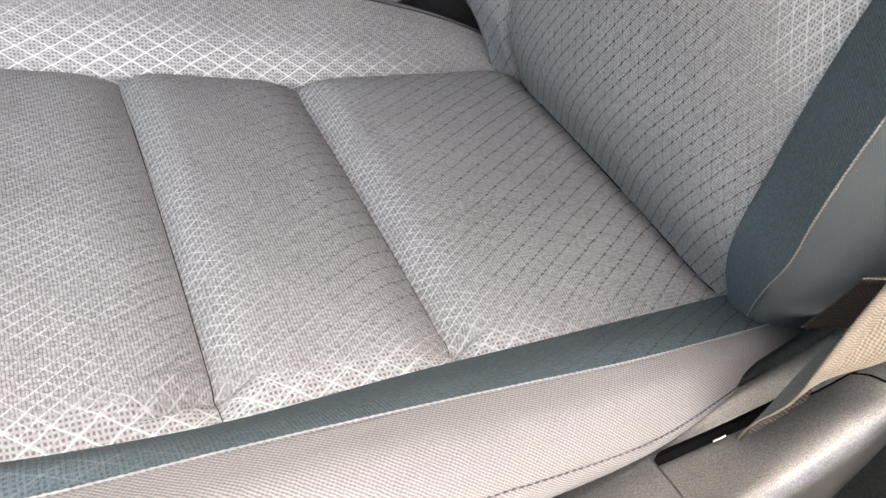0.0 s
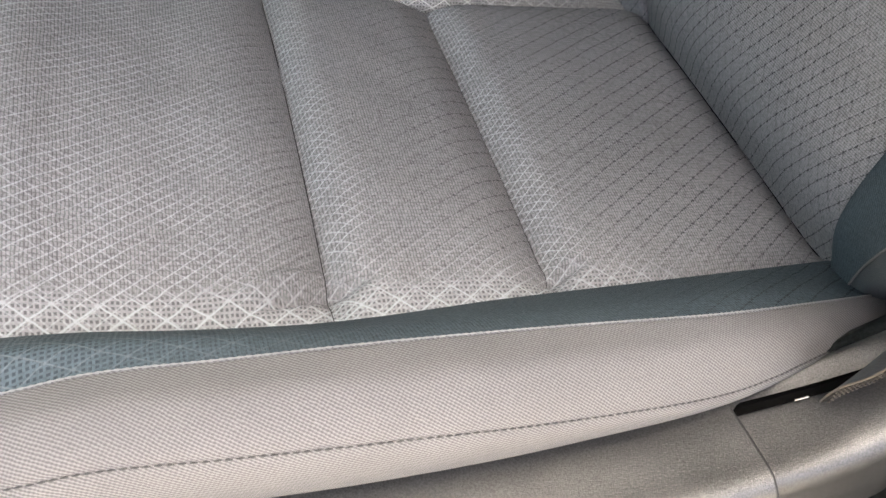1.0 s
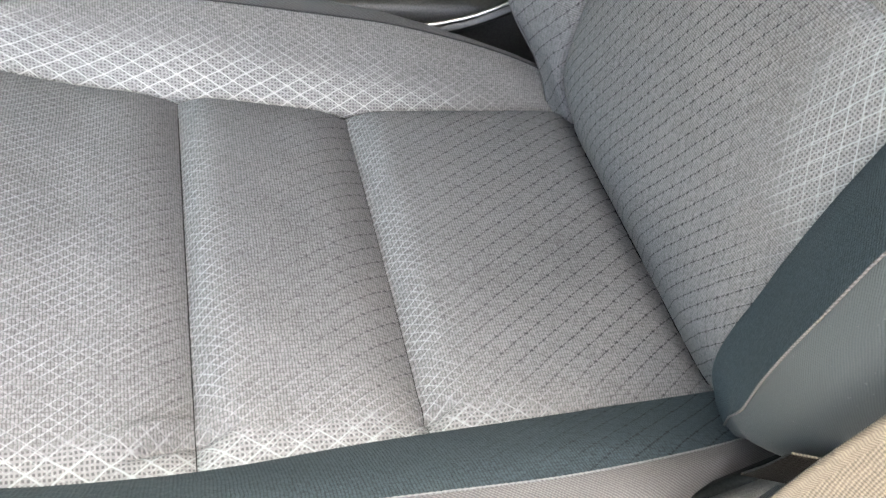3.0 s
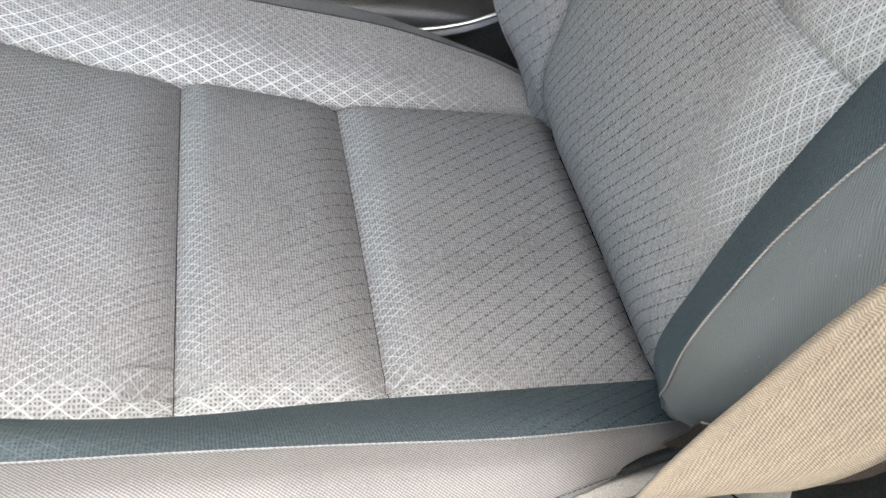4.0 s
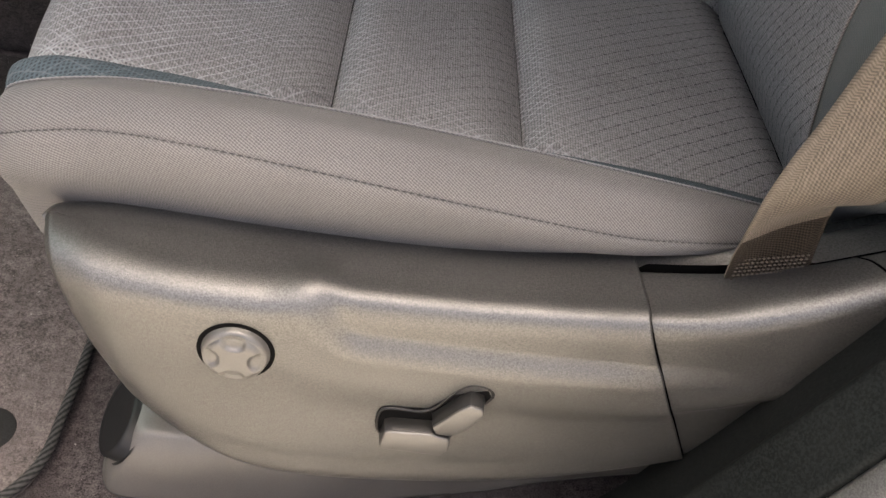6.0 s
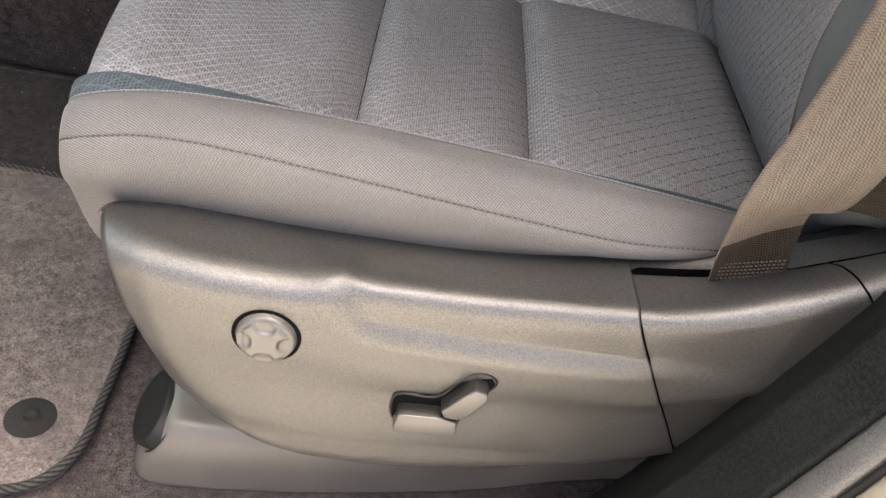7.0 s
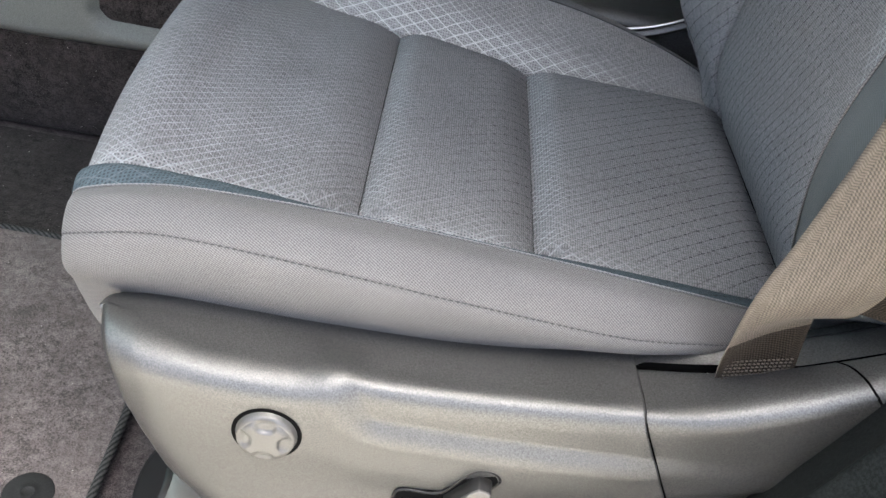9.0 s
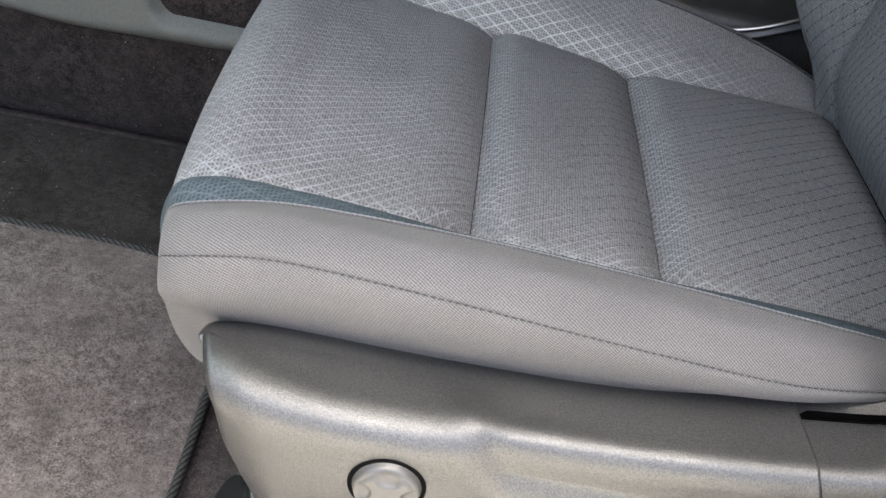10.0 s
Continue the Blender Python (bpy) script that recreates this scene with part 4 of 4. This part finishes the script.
# ---- seat belt ----
def seat_belt():
    belt = thing("seat_belt", "tan-looking woven seat belt rising from the slot in the seat shield", "seat belt")

    def strap(name, stations, label, count, end_run):
        """Stations of left edge, middle and right edge; a thin double-faced strap, coloured lit in front and shaded
        behind, whose first stretch is the darkened stitched end.
        """
        left, middle, right = (spline([p[k] for p in stations], count) for k in range(3))
        w = np.linspace(0, 1, 17)
        grid = across([left, middle, right], 17)
        run = np.concatenate([[0], np.cumsum(np.linalg.norm(np.diff((left + right) / 2, axis=0), axis=1))])
        uv = np.stack([np.repeat(w[None, :] * 0.047, count, 0), np.repeat(run[:, None], 17, 1)], 2)
        du = np.gradient(grid, axis=0)
        dv = np.gradient(grid, axis=1)
        nrm = np.cross(du, dv)
        nrm /= np.linalg.norm(nrm, axis=2)[..., None] + 1e-12
        back = grid + nrm * 0.0012
        verts = np.vstack([grid.reshape(-1, 3), back.reshape(-1, 3)])
        ids = np.arange(count * 17).reshape(count, 17)
        q = np.stack([ids[:-1, :-1], ids[:-1, 1:], ids[1:, 1:], ids[1:, :-1]], 2).reshape(-1, 4)
        n = count * 17
        faces = [tuple(map(int, f)) for f in q] + [tuple(map(int, f[::-1] + n)) for f in q]
        rim = [(ids[i, k], ids[i + 1, k]) for i in range(count - 1) for k in (0, 16)]
        faces += [(int(a), int(b), int(b + n), int(a + n)) for a, b in rim]
        me = mesh_of(name, verts, faces, (BELT_LIT, BELT_SHADE, BELT_END_SHADE), np.vstack([uv.reshape(-1, 2)] * 2))
        # Front, back and strap end take the lit and shaded webbing colours.
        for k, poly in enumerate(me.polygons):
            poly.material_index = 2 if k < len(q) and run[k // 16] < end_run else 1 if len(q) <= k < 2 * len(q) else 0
        return tagged(hang(new(name, me), belt), label)

    strap("strap", [
        ((0.3055, 0.1500, 0.322), (0.3275, 0.1505, 0.3235), (0.3495, 0.1510, 0.328)),
        ((0.3030, 0.1500, 0.335), (0.3255, 0.1525, 0.340), (0.3485, 0.1530, 0.346)),
        ((0.2985, 0.1450, 0.355), (0.3230, 0.1530, 0.362), (0.3465, 0.1570, 0.368)),
        ((0.2940, 0.1375, 0.373), (0.3180, 0.1480, 0.382), (0.3440, 0.1570, 0.388)),
        ((0.2900, 0.1315, 0.391), (0.3125, 0.1345, 0.400), (0.3420, 0.1460, 0.402)),
        ((0.2885, 0.1300, 0.410), (0.3110, 0.1230, 0.416), (0.3410, 0.1300, 0.413)),
        ((0.2900, 0.1300, 0.432), (0.3130, 0.1160, 0.438), (0.3380, 0.1145, 0.434)),
        ((0.2935, 0.1300, 0.455), (0.3150, 0.1120, 0.462), (0.3340, 0.1000, 0.466)),
        ((0.2960, 0.1260, 0.500), (0.3140, 0.1060, 0.505), (0.3300, 0.0870, 0.508)),
        ((0.2990, 0.1120, 0.600), (0.3140, 0.0900, 0.600), (0.3270, 0.0690, 0.600)),
        ((0.3300, 0.0700, 0.800), (0.3470, 0.0520, 0.800), (0.3620, 0.0340, 0.800)),
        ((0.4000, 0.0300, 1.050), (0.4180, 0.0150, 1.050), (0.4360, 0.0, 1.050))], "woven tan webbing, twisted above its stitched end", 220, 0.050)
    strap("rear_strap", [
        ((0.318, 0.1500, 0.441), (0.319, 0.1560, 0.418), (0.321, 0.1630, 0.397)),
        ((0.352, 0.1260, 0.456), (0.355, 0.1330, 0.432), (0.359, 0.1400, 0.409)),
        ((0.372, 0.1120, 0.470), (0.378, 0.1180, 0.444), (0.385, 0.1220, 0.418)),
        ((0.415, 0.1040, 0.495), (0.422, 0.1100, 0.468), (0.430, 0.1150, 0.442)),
        ((0.480, 0.0900, 0.530), (0.490, 0.0960, 0.505), (0.500, 0.1000, 0.480))], "webbing running back, its shade painted brown", 120, 9.0)
    for k in range(6):
        zs = 0.3335 + 0.0030 * k
        stitches("end_stitching", [(0.3045 - 0.1 * (zs - 0.334), 0.1490, zs), (0.3255, 0.1512, zs + 0.0045), (0.3475, 0.1520, zs + 0.0105)], 0.0027, 0.0019, 0.00065, BELT_THREAD, belt, "pale coarse stitching across the strap end")


seat_belt()


# ---- floor ----
def floor_things():
    mat = thing("floor_mat", "grey pile floor mat with black bound edge", "floor mat")
    outline = spline([(-0.80, 0.527, 0), (-0.45, 0.532, 0), (-0.22, 0.520, 0), (-0.135, 0.46, 0), (-0.128, 0.35, 0), (-0.125, 0.24, 0), (-0.128, 0.170, 0), (-0.150, 0.138, 0), (-0.21, 0.124, 0), (-0.35, 0.12, 0), (-0.80, 0.12, 0)], 160)
    bm = bmesh.new()
    top = [bm.verts.new((x, y, 0.012)) for x, y, _ in outline]
    base = [bm.verts.new((x, y, 0.002)) for x, y, _ in outline]
    bm.faces.new(top)
    for i in range(len(top) - 1):
        bm.faces.new((top[i], top[i + 1], base[i + 1], base[i]))
    bmesh.ops.recalc_face_normals(bm, faces=bm.faces[:])
    part("mat_top", bm, MAT, mat, smooth=False)
    tube("edge_binding", [(x, y, 0.011) for x, y, _ in outline[::8]], 0.0045, BINDING, mat, "black woven edge binding", sides=10, count=200)
    g = (-0.176, 0.200)
    button = disc_grid(lambda r, a: (g[0] + r * math.cos(a), g[1] + r * math.sin(a), 0.0125 + 0.0018 * max(0, 1 - (r / 0.0215) ** 4) + (0.0007 if 0.0050 < r < 0.0068 else 0)), (0, 0.0049, 0.0052, 0.0066, 0.007, 0.012, 0.017, 0.0205, 0.0215), 40)
    sheet("fastener", button, RUBBER, mat, "round black plastic mat fastener", flip=True)
    # plastic cover over the seat's floor mount
    riser = thing("seat_mount_cover", "scuffed dark plastic cover over the seat mount on the carpet", "trim")
    rim_lines = [
        [(-0.074, 0.300, 0.0), (-0.084, 0.225, 0.0), (-0.079, 0.175, 0.0), (-0.055, 0.160, 0.0), (0.08, 0.172, 0.0), (0.22, 0.197, 0.0), (0.31, 0.221, 0.0), (0.50, 0.26, 0.0)],
        [(-0.070, 0.300, 0.026), (-0.079, 0.226, 0.026), (-0.073, 0.180, 0.028), (-0.050, 0.167, 0.030), (0.08, 0.178, 0.030), (0.22, 0.202, 0.030), (0.31, 0.226, 0.030), (0.50, 0.265, 0.03)],
        [(-0.060, 0.300, 0.050), (-0.066, 0.230, 0.050), (-0.060, 0.190, 0.052), (-0.040, 0.178, 0.054), (0.08, 0.188, 0.054), (0.22, 0.212, 0.054), (0.31, 0.236, 0.054), (0.50, 0.275, 0.054)],
        [(-0.050, 0.300, 0.060), (-0.054, 0.235, 0.060), (-0.048, 0.202, 0.061), (-0.030, 0.190, 0.062), (0.08, 0.200, 0.062), (0.22, 0.225, 0.062), (0.31, 0.25, 0.062), (0.50, 0.285, 0.062)],
        [(-0.030, 0.320, 0.066), (-0.032, 0.300, 0.067), (-0.028, 0.290, 0.068), (-0.010, 0.285, 0.070), (0.08, 0.290, 0.070), (0.22, 0.31, 0.07), (0.31, 0.32, 0.07), (0.50, 0.34, 0.07)],
    ]
    sheet("cover_shell", across([spline(l, 110) for l in rim_lines], 50), RISER, riser, thick=0.003)
    mid, along, up = Vector((-0.0665, 0.208, 0.0390)), Vector((-0.005, 0.038, 0.0)), Vector((0.0162, 0.0015, 0.0200))
    out = up.cross(along).normalized()
    if out.x > 0:
        out = -out

    def oval_point(r, a):
        return tuple(mid + along * (r * math.cos(a)) + up * (r * math.sin(a)) + out * (0.0080 if r < 0.93 else 0.0071 if r < 0.97 else -0.002))

    sheet("end_cap", disc_grid(oval_point, (0, 0.4, 0.8, 0.925, 0.935, 0.965, 0.975, 1.06), 48), BLACK, riser, "black oval end cap", flip=False)


floor_things()


# ---- centre console and tunnel ----
def console():
    tagged(part("tunnel_carpet", box_bm((-1.3, 0.735, 0.0), (1.2, 1.0, 0.30), 0.03, 4), SHADED_CARPET, None), "carpet over the centre tunnel, painted darker for shade", "carpet", kind="structure")
    tagged(part("footwell_carpet", box_bm((-1.25, 0.535, 0.0005), (-0.02, 0.735, 0.006), 0.002), SHADED_CARPET, None, smooth=False), "footwell carpet beyond the mat, painted darker for shade", "carpet", kind="structure")
    con = thing("centre_console", "grey plastic centre console beside the seat", "console")
    x = np.linspace(-0.75, 0.16, 150)[:, None]
    h = np.linspace(0, 1, 70)[None, :]
    foot = 0.150 + 0.025 * np.clip((-0.38 - x) / 0.2, 0, 1) ** 2 + 0.02 * np.clip((x + 0.38) / 0.5, 0, 1)
    Z = foot + (0.46 - foot) * h
    Y = 0.722 + 0.012 * np.clip(1 - h / 0.05, 0, 1) ** 2 + 0 * x
    inside = np.clip((x + 0.312) / 0.03, 0, 1) * np.clip((Z - 0.172) / 0.03, 0, 1)
    Y = Y + 0.022 * inside**2 * (3 - 2 * inside)
    sheet("console_side", np.stack([x + 0 * h, Y, Z], 2), CONSOLE, con, "grey green console side panel with a recess", thick=0.004, flip=False)
    part("console_rear_side", box_bm((0.12, 0.665, 0.02), (0.8, 1.0, 0.345), 0.015, 4), SHIELD, con, "dark console side")
    tube("console_edge", [(0.285, 0.661, 0.318), (0.31, 0.657, 0.326), (0.345, 0.655, 0.339), (0.42, 0.655, 0.377)], 0.006, SHIELD, con, "satin edge below the chrome strip")
    tube("chrome_strip", [(0.275, 0.656, 0.327), (0.31, 0.652, 0.336), (0.345, 0.65, 0.349), (0.42, 0.65, 0.388)], 0.0016, METAL, con, "satin chrome trim strip")


console()


# ---- door opening ----
def pillar():
    tagged(part("door_sill", box_bm((-1.3, -0.02, -0.30), (1.2, 0.06, -0.02), 0.012, 3), PAINT, None), "painted sill of the door opening", "sill", kind="structure")
    post = thing("door_pillar", "dark plastic trim and painted edge of the door pillar", "pillar")
    base = np.array([(0.10, 0.085, -0.02), (0.20, 0.085, 0.02), (0.262, 0.085, 0.11), (0.297, 0.085, 0.201), (0.333, 0.084, 0.304), (0.370, 0.086, 0.410), (0.405, 0.088, 0.52), (0.45, 0.09, 0.70), (0.52, 0.09, 1.15)])
    out = np.array([(-0.30, -0.55, -0.10), (-0.15, -0.62, 0.10), (0.0, -0.70, 0.10), (0.06, -0.72, 0.10), (0.10, -0.60, -0.02), (0.12, -0.5, -0.06), (0.13, -0.45, -0.08), (0.14, -0.45, -0.06), (0.14, -0.45, 0.0)])

    base = base + np.array([0.014, 0.0, 0.0])

    def line(d, lift=0.0):
        return spline(base + out * d + np.array([lift, 0, 0]), 120)

    deep = spline(base + np.array([0.03, 0.06, 0.0]), 120)
    sheet("trim_panel", across([deep, line(0.0) + np.array([0.004, 0.006, 0]), line(0.0), line(0.02), line(0.05), line(0.063), line(0.067, 0.008)], 40), DASH, post, "dark grained pillar trim")
    sheet("sill_trim", across([line(0.065, 0.010), line(0.069, 0.001), line(0.082, 0.0), line(0.096, 0.003), line(0.101, 0.012)], 30), SHIELD, post, "grey plastic edge of the pillar trim")
    sheet("door_seal", across([line(0.100, 0.010), line(0.102, 0.004), line(0.107, 0.004), line(0.110, 0.012)], 24), RUBBER, post, "black rubber door seal")
    sheet("painted_edge", across([line(0.108, 0.014), line(0.113, 0.002), line(0.14, 0.002), line(0.20, 0.010), line(0.22, 0.06)], 24), PAINT, post, "beige painted pillar edge")


pillar()
